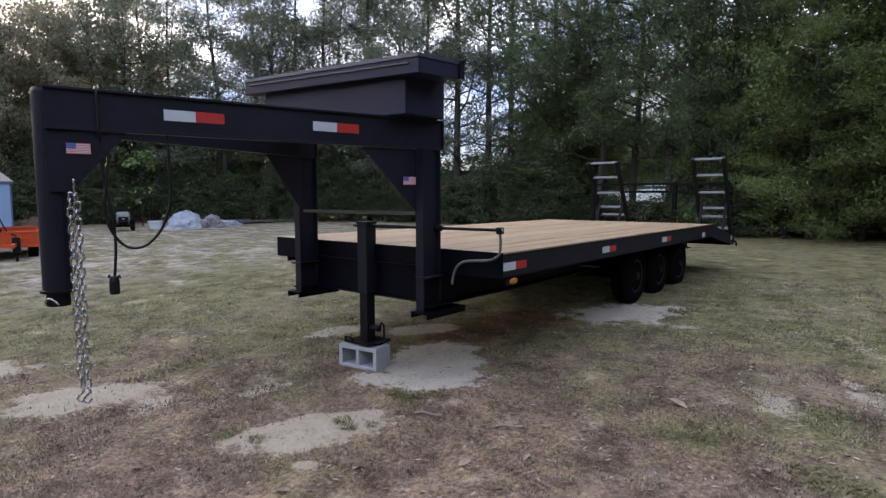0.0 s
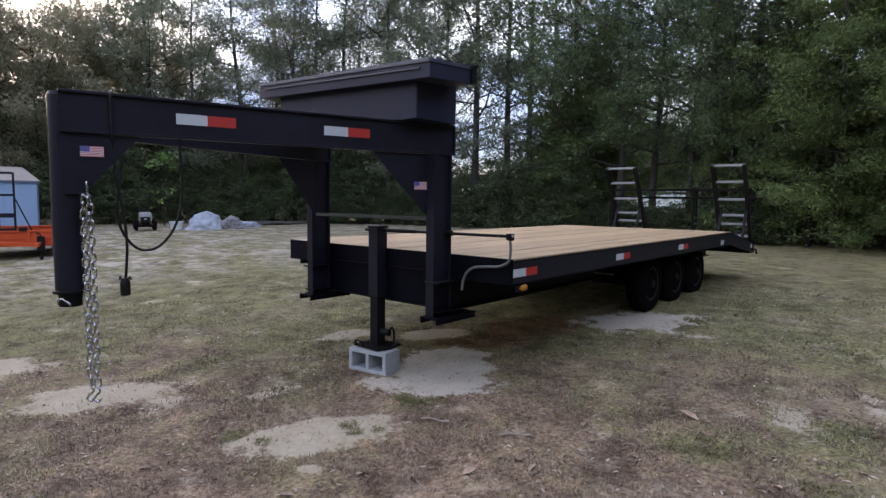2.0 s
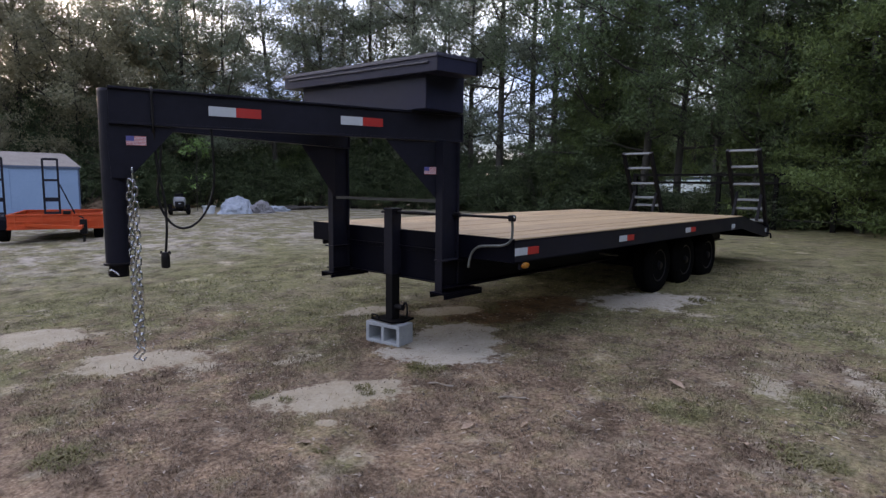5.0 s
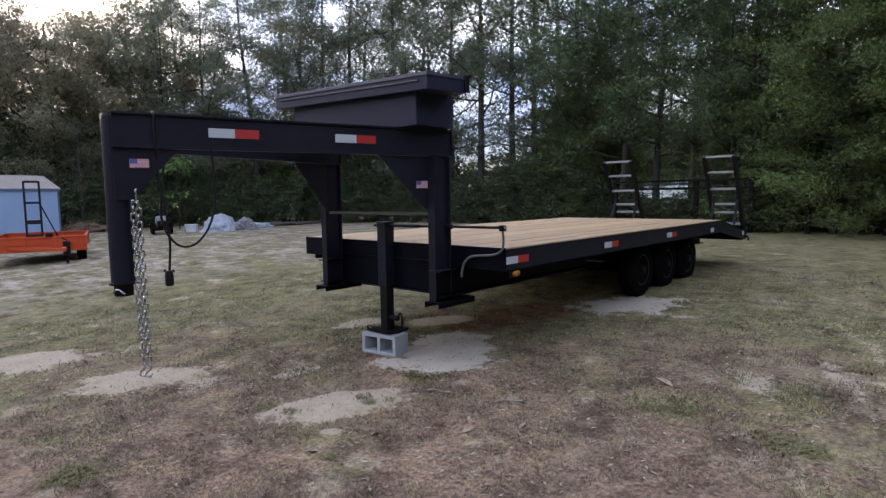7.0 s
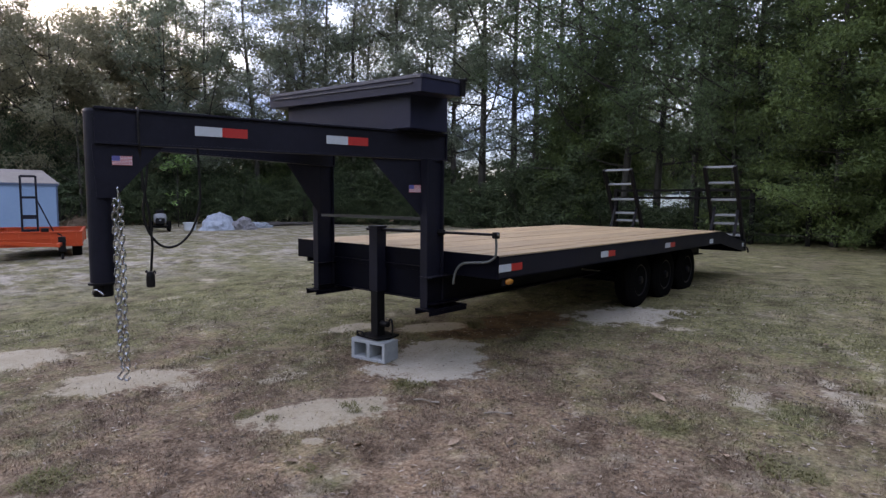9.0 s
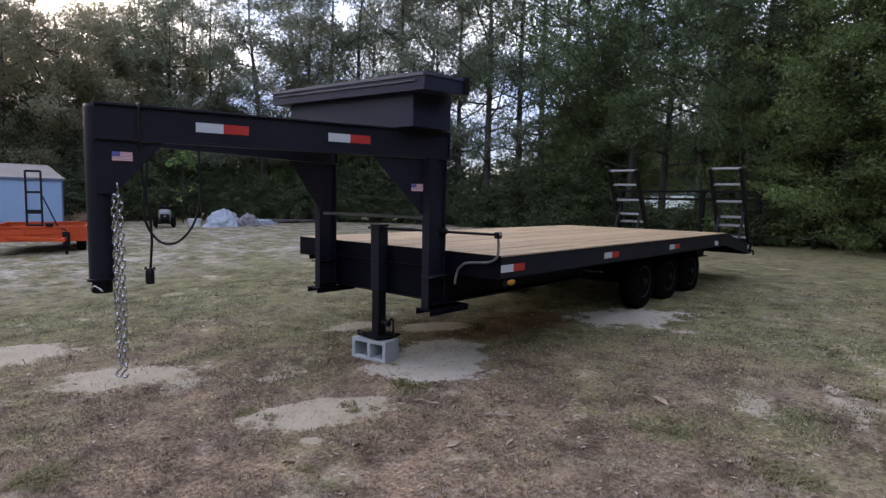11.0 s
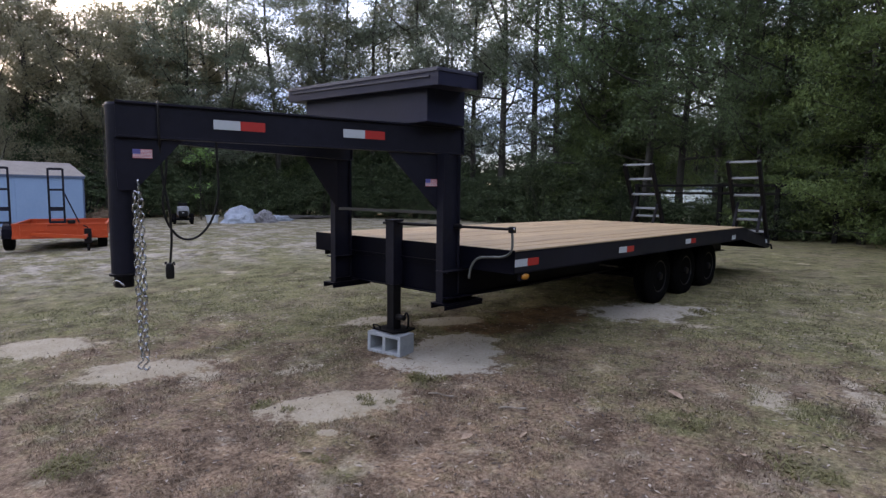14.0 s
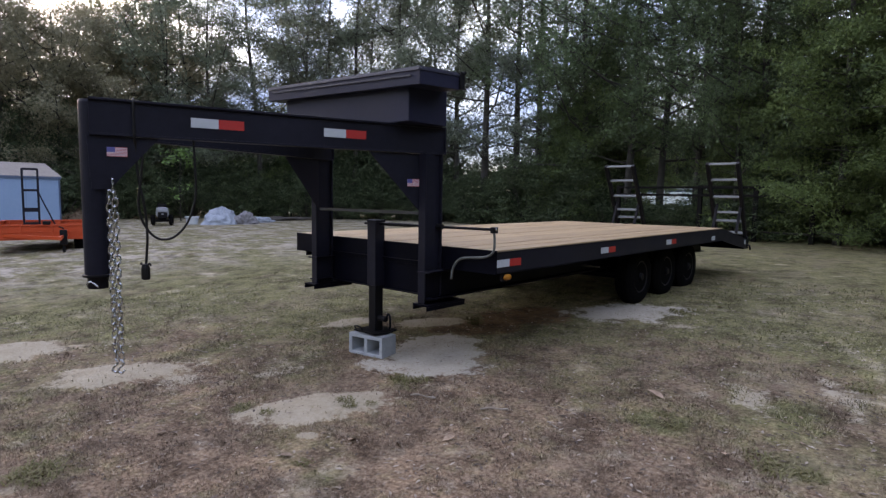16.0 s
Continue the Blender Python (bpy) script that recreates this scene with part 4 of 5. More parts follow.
def build_block():
    """A two-core concrete block on its side, cores facing forward."""
    bm = bmesh.new()
    L, W, H = 0.39, 0.19, 0.194
    web_, shell = 0.034, 0.034
    xs = [-L / 2, -L / 2 + web_, -web_ / 2, web_ / 2, L / 2 - web_, L / 2]
    zs = [0, shell, H - shell, H]
    for y in (-W / 2, W / 2):
        for i in range(5):
            for j in range(3):
                if j == 1 and i in (1, 3):
                    continue
                bm.faces.new([bm.verts.new((xs[a], y, zs[b])) for a, b in ((i, j), (i + 1, j), (i + 1, j + 1), (i, j + 1))])
    for i in (1, 3):
        x0, x1, z0, z1 = xs[i], xs[i + 1], zs[1], zs[2]
        for q in (((x0, z0), (x1, z0)), ((x1, z0), (x1, z1)), ((x1, z1), (x0, z1)), ((x0, z1), (x0, z0))):
            bm.faces.new([bm.verts.new(p) for p in ((q[0][0], -W / 2, q[0][1]), (q[1][0], -W / 2, q[1][1]), (q[1][0], W / 2, q[1][1]), (q[0][0], W / 2, q[0][1]))])
    for q in (((-L / 2, 0), (L / 2, 0)), ((L / 2, 0), (L / 2, H)), ((L / 2, H), (-L / 2, H)), ((-L / 2, H), (-L / 2, 0))):
        bm.faces.new([bm.verts.new(p) for p in ((q[0][0], -W / 2, q[0][1]), (q[1][0], -W / 2, q[1][1]), (q[1][0], W / 2, q[1][1]), (q[0][0], W / 2, q[0][1]))])
    bmesh.ops.remove_doubles(bm, verts=bm.verts, dist=1e-4)
    bmesh.ops.recalc_face_normals(bm, faces=bm.faces)
    bmesh.ops.bevel(bm, geom=[e for e in bm.edges if len(e.link_faces) == 2 and e.calc_face_angle(0) > 0.5], offset=0.004, segments=1, affect="EDGES")
    bmesh.ops.transform(bm, matrix=pose(-3.556, 3.345, 0.138, 0, 0, 8), verts=bm.verts)
    solo("concrete_block", bm, CONCRETE, "grey two-hole concrete block on its side under the jack", "concrete block")


build_block()


# ---- far side of the yard: shed, small trailer, mower, heaps ----
def build_shed():
    a, b = Vector((-24.18, 2.05, 0)), Vector((-24.75, 6.45, 0))
    d = (b - a).normalized()
    back = Vector((-d.y, d.x, 0))
    if back.x > 0:
        back = -back
    ln, deep, z0, z1, zr = (b - a).length, 2.7, 0.27, 2.05, 2.55
    shed = thing("garden_shed", (a.x, a.y, -0.1), "pale blue wooden garden shed with a weathered gable roof", "shed")

    def P(u, v, z):
        q = a + d * u + back * v
        return (q.x, q.y, z)
    up = Vector((0, 0, 1))
    bm = bmesh.new()
    obox(bm, P(ln / 2, 0.03, (z0 + z1) / 2), (d, back, up), (ln / 2, 0.03, (z1 - z0) / 2))
    part("front_wall", bm, SHED_WALL, shed)
    bm = bmesh.new()
    obox(bm, P(ln / 2, deep - 0.03, (z0 + z1) / 2), (d, back, up), (ln / 2, 0.03, (z1 - z0) / 2))
    part("back_wall", bm, SHED_WALL, shed)
    for u in (0.03, ln - 0.03):
        bm = bmesh.new()
        prism(bm, [P(u, 0.06, z0), P(u, deep - 0.06, z0), P(u, deep - 0.06, z1), P(u, deep / 2, zr - 0.03), P(u, 0.06, z1)], d * 0.06)
        part("gable_wall", bm, SHED_WALL, shed)
    for v0, v1 in ((-0.035, deep / 2), (deep + 0.035, deep / 2)):
        bm = bmesh.new()
        sl = (zr - z1) / (deep / 2)
        prism(bm, [P(-0.1, v0, z1 - 0.035 * sl + 0.03), P(ln + 0.05, v0, z1 - 0.035 * sl + 0.03), P(ln + 0.05, v1, zr + 0.03), P(-0.1, v1, zr + 0.03)], (0, 0, 0.04))
        part("roof", bm, SHED_ROOF, shed)
    for u, w in ((0.03, 0.05), (ln - 0.03, 0.05), (0.45, 0.04), (ln * 0.5, 0.012), (ln * 0.3, 0.012), (ln * 0.75, 0.012)):
        bm = bmesh.new()
        obox(bm, P(u, -0.008, (z0 + z1) / 2), (d, back, up), (w / 2, 0.008, (z1 - z0) / 2))
        part("batten", bm, SHED_TRIM if w > 0.02 else SHED_WALL, shed)
    bm = bmesh.new()
    obox(bm, P(ln / 2, -0.022, z1 - 0.02), (d, back, up), (ln / 2 + 0.02, 0.022, 0.042))
    part("eave_trim", bm, SHED_TRIM, shed)
    bm = bmesh.new()
    obox(bm, P(-0.012, deep / 2, (z0 + 1.95) / 2), (d, back, up), (0.012, 0.42, (1.95 - z0) / 2))
    door = part("door", bm, SHED_DOOR, shed, "pale shed door")
    for v in (deep / 2 - 0.45, deep / 2 + 0.45):
        bm = bmesh.new()
        obox(bm, P(-0.02, v, (z0 + 1.97) / 2), (d, back, up), (0.015, 0.035, (1.97 - z0) / 2))
        part("door_frame", bm, SHED_TRIM, door)
    bm = bmesh.new()
    obox(bm, P(-0.05, deep / 2 - 0.32, 1.1), (d, back, up), (0.02, 0.02, 0.07), 0.01)
    part("door_handle", bm, STEEL, door)
    for u in (0.3, ln / 2, ln - 0.3):
        for v in (0.2, deep - 0.2):
            bm = bmesh.new()
            q = P(u, v, 0)
            obox(bm, (q[0], q[1], 0.06), (d, back, up), (0.2, 0.1, 0.17))
            part("pier_block", bm, GREY_RUBBLE, shed)


build_shed()


def build_orange_trailer():
    c = Vector((-18.15, 4.1, 0.07))
    w = Vector((0.31, 0.95, 0)).normalized()
    back = Vector((-w.y, w.x, 0))
    up = Vector((0, 0, 1))
    tr = thing("utility_trailer", tuple(c), "orange utility trailer with black folded ladder ramps", "trailer")

    def P(u, v, z):
        q = c + w * u + back * v
        return Vector((q.x, q.y, c.z + z))
    bm = bmesh.new()
    obox(bm, P(0.05, 1.5, 0.38), (w, back, up), (0.95, 1.5, 0.03), 0.005)
    part("bed", bm, DARK_SCUFF, tr)
    for v in (0.0, 3.0):
        bm = bmesh.new()
        obox(bm, P(0.05, v, 0.56), (w, back, up), (1.1, 0.012, 0.18), 0.004)
        obox(bm, P(0.05, v - 0.02, 0.74), (w, back, up), (1.11, 0.03, 0.02), 0.004)
        obox(bm, P(0.05, v - 0.02, 0.38), (w, back, up), (1.11, 0.03, 0.03), 0.004)
        obox(bm, P(0.05, v - 0.015, 0.56), (w, back, up), (1.09, 0.02, 0.012))
        for u in (-0.9, -0.3, 0.4, 0.99):
            obox(bm, P(u, v - 0.02, 0.56), (w, back, up), (0.025, 0.025, 0.18))
        part("end_panel", bm, ORANGE, tr)
    for u in (-1.02, 1.12):
        bm = bmesh.new()
        obox(bm, P(u, 1.5, 0.55), (w, back, up), (0.012, 1.48, 0.17), 0.003)
        obox(bm, P(u, 1.5, 0.735), (w, back, up), (0.03, 1.48, 0.02), 0.003)
        part("side_panel", bm, ORANGE, tr)
    for u in (-1.2, 1.0):
        bm = bmesh.new()
        q = P(u, 0.55, 0.345)
        revolve(bm, [(0.2, -0.11), (0.31, -0.11), (0.345, -0.08), (0.345, 0.08), (0.31, 0.11), (0.2, 0.11)], tuple(q), w, 24)
        wh = part("wheel", bm, RUBBER, tr)
        bm = bmesh.new()
        revolve(bm, [(0.2, -0.05), (0.18, 0.02), (0.08, 0.03), (0.05, 0.08)], tuple(q), w if u > 0 else -w, 20)
        part("rim", bm, GREY_PLASTIC, wh)
        bm = bmesh.new()
        for k in range(9):
            a0, a1 = math.pi * k / 9, math.pi * (k + 1) / 9
            m = (a0 + a1) / 2
            t = (back * -math.sin(m) + up * math.cos(m))
            r = (back * math.cos(m) + up * math.sin(m))
            obox(bm, q + r * 0.375, (w, t, r), (0.115, 0.07, 0.006))
        part("fender", bm, SHADED_BLACK, tr)
    bm = bmesh.new()
    for s in (-1, 1):
        p0, p1 = P(0.05 + s * 0.7, 0.0, 0.48), P(0.62, -1.0, 0.44)
        dd = (p1 - p0).normalized()
        obox(bm, (p0 + p1) / 2, (dd, dd.cross(up), up), ((p1 - p0).length / 2, 0.03, 0.04))
    obox(bm, P(0.66, -1.12, 0.46), (w, back, up), (0.04, 0.18, 0.045), 0.01)
    part("tongue", bm, ORANGE, tr)
    bm = bmesh.new()
    obox(bm, P(0.7, -0.5, 0.44), (w, back, up), (0.085, 0.07, 0.2), 0.015)
    tube(bm, [P(0.7, -0.5, 0.0), P(0.7, -0.5, 0.2)], 0.035, 10)
    tube(bm, [P(0.7, -0.5, 0.6), P(0.7, -0.5, 0.68), P(0.6, -0.5, 0.72)], 0.018, 8)
    part("tongue_jack", bm, DARK_SCUFF, tr)
    bm = bmesh.new()
    obox(bm, P(0.3, -0.02, 0.80), (w, back, up), (0.09, 0.06, 0.05), 0.02)
    part("winch", bm, DARK_SCUFF, tr)
    for u0 in (-1.42, -0.2):
        bm = bmesh.new()
        for u in (u0, u0 + 0.34):
            obox(bm, P(u, 0.05, 1.45), (w, back, up), (0.025, 0.025, 0.8), 0.003)
        ramp = part("ladder_ramp", bm, BLACK, tr, "black ladder ramp folded up")
        for z in (0.79, 1.153, 1.674, 2.236):
            bm = bmesh.new()
            obox(bm, P(u0 + 0.17, 0.05, z), (w, back, up), (0.16, 0.02, 0.03 if z != 1.153 else 0.055), 0.003)
            part("rung", bm, BLACK, ramp)
    bm = bmesh.new()
    tube(bm, [P(0.5, 0.1, 0.7), P(0.14, 0.06, 1.62)], 0.02, 6)
    part("ramp_stay", bm, BLACK, tr)
    tr.scale = (0.9, 0.9, 0.9)
    tr.location = (-16.32, 3.67, ground_z(-16.32, 3.67))


build_orange_trailer()


def heap(name, at, rx, ry, h, seed, material, label, category, rough=0.35, peak=0.0):
    """A low heap with a broken surface."""
    bm = bmesh.new()
    gz = ground_z(at[0], at[1])
    bmesh.ops.create_icosphere(bm, subdivisions=4, radius=1.0)
    for v in bm.verts:
        k = 1 + rough * noise.noise(Vector(v.co) * 1.7 + Vector((seed, 0, 0))) + 0.5 * rough * noise.noise(Vector(v.co) * 5 + Vector((0, seed, 0)))
        z = max(v.co.z, -0.15)
        draw = 1 - peak * max(z, 0)
        v.co = Vector((v.co.x * rx * k * draw, v.co.y * ry * k * draw, z * h * k))
    bmesh.ops.translate(bm, vec=(at[0], at[1], gz), verts=bm.verts)
    return solo(name, bm, material, label, category)


heap("rubble_mound", (-23.0, 11.8, 0), 0.7, 0.82, 0.66, 3, RUBBLE_MAT, "pale heap of broken concrete on the ground", "rubble heap", 0.3, 0.45)
heap("rubble_mound", (-22.6, 12.75, 0), 0.5, 0.5, 0.50, 9, GREY_RUBBLE, "grey heap of rubble beside the pale one", "rubble heap", 0.5)
heap("rubble_mound", (-23.8, 13.9, 0), 0.5, 0.75, 0.26, 17, RUBBLE_MAT, "low pale heap of rubble", "rubble heap", 0.5)


def build_brush():
    """A loose pile of cut brush: a low core with many crossing twigs."""
    rnd = random.Random(61)
    x, y = -29.6, 8.7
    z = ground_z(x, y)
    pile = thing("brush_pile", (x, y, z), "loose brown pile of cut dry brush at the wood's edge", "brush pile")
    bm = bmesh.new()
    bmesh.ops.create_icosphere(bm, subdivisions=3, radius=1.0)
    for v in bm.verts:
        k = 1 + 0.4 * noise.noise(Vector(v.co) * 2.1)
        v.co = Vector((x + v.co.x * 0.75 * k, y + v.co.y * 0.85 * k, z + max(v.co.z, -0.1) * 0.42 * k))
    part("packed_core", bm, TWIG, pile)
    bm = bmesh.new()
    for k in range(260):
        a, q = rnd.uniform(0, 6.28), 0.85 * math.sqrt(rnd.random())
        p = Vector((x + q * math.cos(a), y + 1.1 * q * math.sin(a), z + rnd.uniform(0.05, 0.62 - 0.45 * q)))
        b, tilt, ln = rnd.uniform(0, 6.28), rnd.uniform(-0.25, 0.7), rnd.uniform(0.2, 0.55)
        d = Vector((math.cos(b) * math.cos(tilt), math.sin(b) * math.cos(tilt), math.sin(tilt)))
        e = p + d * ln
        e.z = max(e.z, z + 0.03)
        r = rnd.uniform(0.008, 0.02)
        tube(bm, [p, p.lerp(e, 0.5) + Vector((rnd.uniform(-0.05, 0.05), rnd.uniform(-0.05, 0.05), 0.03)), e], [r, r * 0.7, r * 0.3], 4)
    part("twigs", bm, TWIG, pile)


build_brush()


def build_tub():
    x, y = -23.6, 10.85
    z = ground_z(x, y)
    tub = thing("plastic_tub", (x, y, z), "white plastic tub standing by the rubble", "tub")
    bm = bmesh.new()
    prof = [(0.19, 0.0), (0.22, 0.02), (0.25, 0.30), (0.27, 0.32), (0.24, 0.31), (0.2, 0.05)]
    revolve(bm, prof, (x, y, z), (0, 0, 1), 20)
    part("tub_body", bm, WHITE_PLASTIC, tub)
    bm = bmesh.new()
    revolve(bm, [(0.26, 0.29), (0.285, 0.29), (0.285, 0.33), (0.26, 0.33)], (x, y, z), (0, 0, 1), 20)
    part("tub_rim", bm, WHITE_PLASTIC, tub)


build_tub()


def build_mower():
    c = Vector((-23.8, 9.72, ground_z(-23.8, 9.72)))
    f = Vector((0.93, -0.36, 0)).normalized()
    s = Vector((-f.y, f.x, 0))
    up = Vector((0, 0, 1))
    mw = thing("riding_mower", tuple(c), "dark riding mower with a grey hood, parked", "mower")

    def P(u, v, z):
        return c + (f * u + s * v + up * z) * 0.84
    bm = bmesh.new()
    obox(bm, P(0.45, 0, 0.64), (f, s, up), (0.3, 0.23, 0.2), 0.12)
    part("hood", bm, HOOD_GREY, mw)
    bm = bmesh.new()
    obox(bm, P(0.80, 0, 0.52), (f, s, up), (0.03, 0.17, 0.12), 0.05)
    part("grille", bm, DARK_SCUFF, mw)
    bm = bmesh.new()
    obox(bm, P(0.835, 0.0, 0.57), (f, s, up), (0.01, 0.04, 0.02), 0.005)
    part("headlight", bm, GREY_PLASTIC, mw)
    bm = bmesh.new()
    obox(bm, P(0.0, 0, 0.38), (f, s, up), (0.55, 0.15, 0.05), 0.02)
    obox(bm, P(0.05, 0, 0.24), (f, s, up), (0.3, 0.38, 0.05), 0.03)
    part("chassis", bm, DARK_SCUFF, mw)
    bm = bmesh.new()
    obox(bm, P(-0.45, 0, 0.66), (f, s, up), (0.16, 0.18, 0.05), 0.03)
    obox(bm, P(-0.66, 0, 0.86), (f, s, up), (0.04, 0.16, 0.12), 0.03)
    part("seat", bm, DARK_SCUFF, mw)
    bm = bmesh.new()
    tube(bm, [P(0.0, 0, 0.6), P(-0.12, 0, 0.95)], 0.02, 8)
    pts = [P(-0.12 + 0.05 * math.cos(k * math.pi / 8), 0.17 * math.sin(k * math.pi / 8), 0.96 + 0.16 * math.cos(k * math.pi / 8)) for k in range(17)]
    tube(bm, pts, 0.014, 6, False)
    part("steering_wheel", bm, DARK_SCUFF, mw)
    for u, v, r, w in ((0.6, 0.38, 0.19, 0.08), (0.6, -0.38, 0.19, 0.08), (-0.5, 0.4, 0.26, 0.12), (-0.5, -0.4, 0.26, 0.12)):
        bm = bmesh.new()
        revolve(bm, [(r * 0.3, -w * 0.74), (r * 0.67, -w * 0.74), (r * 0.74, -w * 0.45), (r * 0.74, w * 0.45), (r * 0.67, w * 0.74), (r * 0.3, w * 0.74)], tuple(P(u, v, r)), s, 20)
        part("wheel", bm, RUBBER, mw)


build_mower()


def build_logs():
    rnd = random.Random(4)
    for k in range(7):
        x, y = -25.2 + rnd.uniform(-0.7, 0.7), 15.4 + 0.45 * (k - 3) + rnd.uniform(-0.3, 0.3)
        z = ground_z(x, y)
        a = rnd.uniform(0.9, 1.5)
        ln, r = rnd.uniform(0.8, 1.5), rnd.uniform(0.06, 0.1)
        bm = bmesh.new()
        d = Vector((math.cos(a), math.sin(a), rnd.uniform(-0.02, 0.06)))
        c = Vector((x, y, z + r))
        tube(bm, [c - d * ln, c - d * ln * 0.3 + Vector((0, 0, 0.02)), c + d * ln * 0.4, c + d * ln], [r, r * 0.95, r * 0.85, r * 0.7], 9)
        solo("log", bm, LOG, "grey weathered log lying on the ground", "log", "logs by the rubble")


build_logs()


def build_clutter():
    """The maroon cover and white pipe rack beside the shed."""
    x, y = -24.9, 1.75
    z = ground_z(x, y)
    heap("covered_heap", (x - 0.1, y - 0.1, 0), 0.7, 0.6, 0.6, 21, MAROON, "low heap under a maroon cover", "covered heap", 0.25)
    bm = bmesh.new()
    tube(bm, [(x + 1.4, y + 0.25, z), (x + 1.4, y + 0.25, z + 0.62)], 0.035, 8)
    tube(bm, [(x + 1.4, y + 0.25, z + 0.60), (x + 1.1, y - 0.4, z + 0.75)], 0.035, 8)
    solo("pipe_frame", bm, WHITE_PLASTIC, "white plastic pipe frame standing by the shed", "pipe frame")
    for k in range(5):
        px, py = x + 0.3 + 0.45 * k, y + 1.3 + 0.42 * k
        heap("scrap_pile", (px, py, 0), 0.28, 0.25, 0.34, 30 + k, GREY_RUBBLE, "small grey scrap pile under the shed wall", "scrap pile", 0.7)


build_clutter()


def build_fence():
    y, g = 18.0, ground_z(-5, 18.0)
    fence = thing("rail_fence", (-5.5, y, g), "dark timber post and rail fence in front of the trees", "fence")
    posts = (-8.2, -5.62, -4.1, -2.7)
    for x in posts:
        bm = bmesh.new()
        box(bm, x - 0.06, x + 0.06, y - 0.05, y + 0.07, g - 0.1, g + 1.6, 0.008)
        part("fence_post", bm, FENCE, fence)
    for x, x1 in zip(posts, posts[1:]):
        for z in (1.50, 1.27):
            bm = bmesh.new()
            box(bm, x, x1, y - 0.09, y - 0.051, g + z, g + z + 0.07, 0.005)
            part("fence_rail", bm, FENCE, fence)


build_fence()


def build_van():
    x, y = -14.5, 41.2
    z = ground_z(x, y)
    van = thing("parked_van", (x, y, z), "white van parked beyond the fence and trees", "van")
    bm = bmesh.new()
    box(bm, x - 2.7, x + 2.7, y - 0.9, y + 0.9, z + 0.35, z + 1.72, 0.1)
    part("van_body", bm, CAR_WHITE, van)
    bm = bmesh.new()
    box(bm, x - 2.3, x + 1.7, y - 0.84, y + 0.84, z + 1.70, z + 2.10, 0.1)
    part("van_roof", bm, CAR_WHITE, van)
    for x0, x1 in ((-2.15, -1.0), (-0.9, 0.3), (0.4, 1.5)):
        bm = bmesh.new()
        box(bm, x + x0, x + x1, y - 0.855, y - 0.835, z + 1.74, z + 1.93, 0.01)
        part("window", bm, CAR_GLASS, van)
    for u in (-1.5, 1.5):
        for s in (-0.85, 0.85):
            bm = bmesh.new()
            revolve(bm, [(0.2, -0.1), (0.32, -0.1), (0.34, 0), (0.32, 0.1), (0.2, 0.1)], (x + u, y + s, z + 0.34), (0, 1, 0), 20)
            part("wheel", bm, RUBBER, van)


build_van()


# ---- trees ----
def leaf_mesh(name, centres, sizes, material, rng, lift=0.6, long=1.7):
    """Many small leaves at the centres given; lift turns their faces towards the sky."""
    n = len(centres)

    def unit(a):
        return a / np.linalg.norm(a, axis=1)[:, None]
    face = rng.normal(size=(n, 3))
    face[:, 2] = np.abs(face[:, 2]) + lift
    face = unit(face)
    d = rng.normal(size=(n, 3))
    d[:, 2] -= 0.35
    d = unit(d - face * (d * face).sum(1)[:, None])
    e = np.cross(face, d)
    s = sizes[:, None]
    v = np.empty((n, 3, 3))
    v[:, 0] = centres - d * s * long * 0.45 + e * s * 0.30
    v[:, 1] = centres - d * s * long * 0.25 - e * s * 0.45
    v[:, 2] = centres + d * s * long * 0.6
    me = bpy.data.meshes.new(name)
    me.vertices.add(n * 3)
    me.vertices.foreach_set("co", v.reshape(-1).astype(np.float32))
    me.loops.add(n * 3)
    me.loops.foreach_set("vertex_index", np.arange(n * 3, dtype=np.int32))
    me.polygons.add(n)
    me.polygons.foreach_set("loop_start", np.arange(0, n * 3, 3, dtype=np.int32))
    me.update(calc_edges=True)
    me.materials.append(material)
    return me


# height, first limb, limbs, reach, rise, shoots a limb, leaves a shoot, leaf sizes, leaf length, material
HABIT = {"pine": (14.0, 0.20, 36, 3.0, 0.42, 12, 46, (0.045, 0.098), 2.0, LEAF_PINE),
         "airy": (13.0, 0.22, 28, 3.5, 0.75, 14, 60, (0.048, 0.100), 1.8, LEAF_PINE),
         "oak": (11.0, 0.14, 34, 4.0, 0.50, 16, 76, (0.055, 0.115), 1.6, LEAF_HAZED),
         "bare": (12.0, 0.20, 24, 4.0, 0.55, 10, 12, (0.055, 0.105), 1.6, LEAF_HAZED),
         "leafy": (13.0, 0.17, 40, 3.0, 0.36, 11, 46, (0.045, 0.092), 1.8, LEAF_OAK),
         "cedar": (9.0, 0.03, 84, 2.3, 0.10, 8, 84, (0.034, 0.066), 2.3, LEAF_CEDAR),
         "young": (5.5, 0.03, 52, 2.1, 0.32, 7, 44, (0.049, 0.092), 2.4, LEAF_BUSH)}


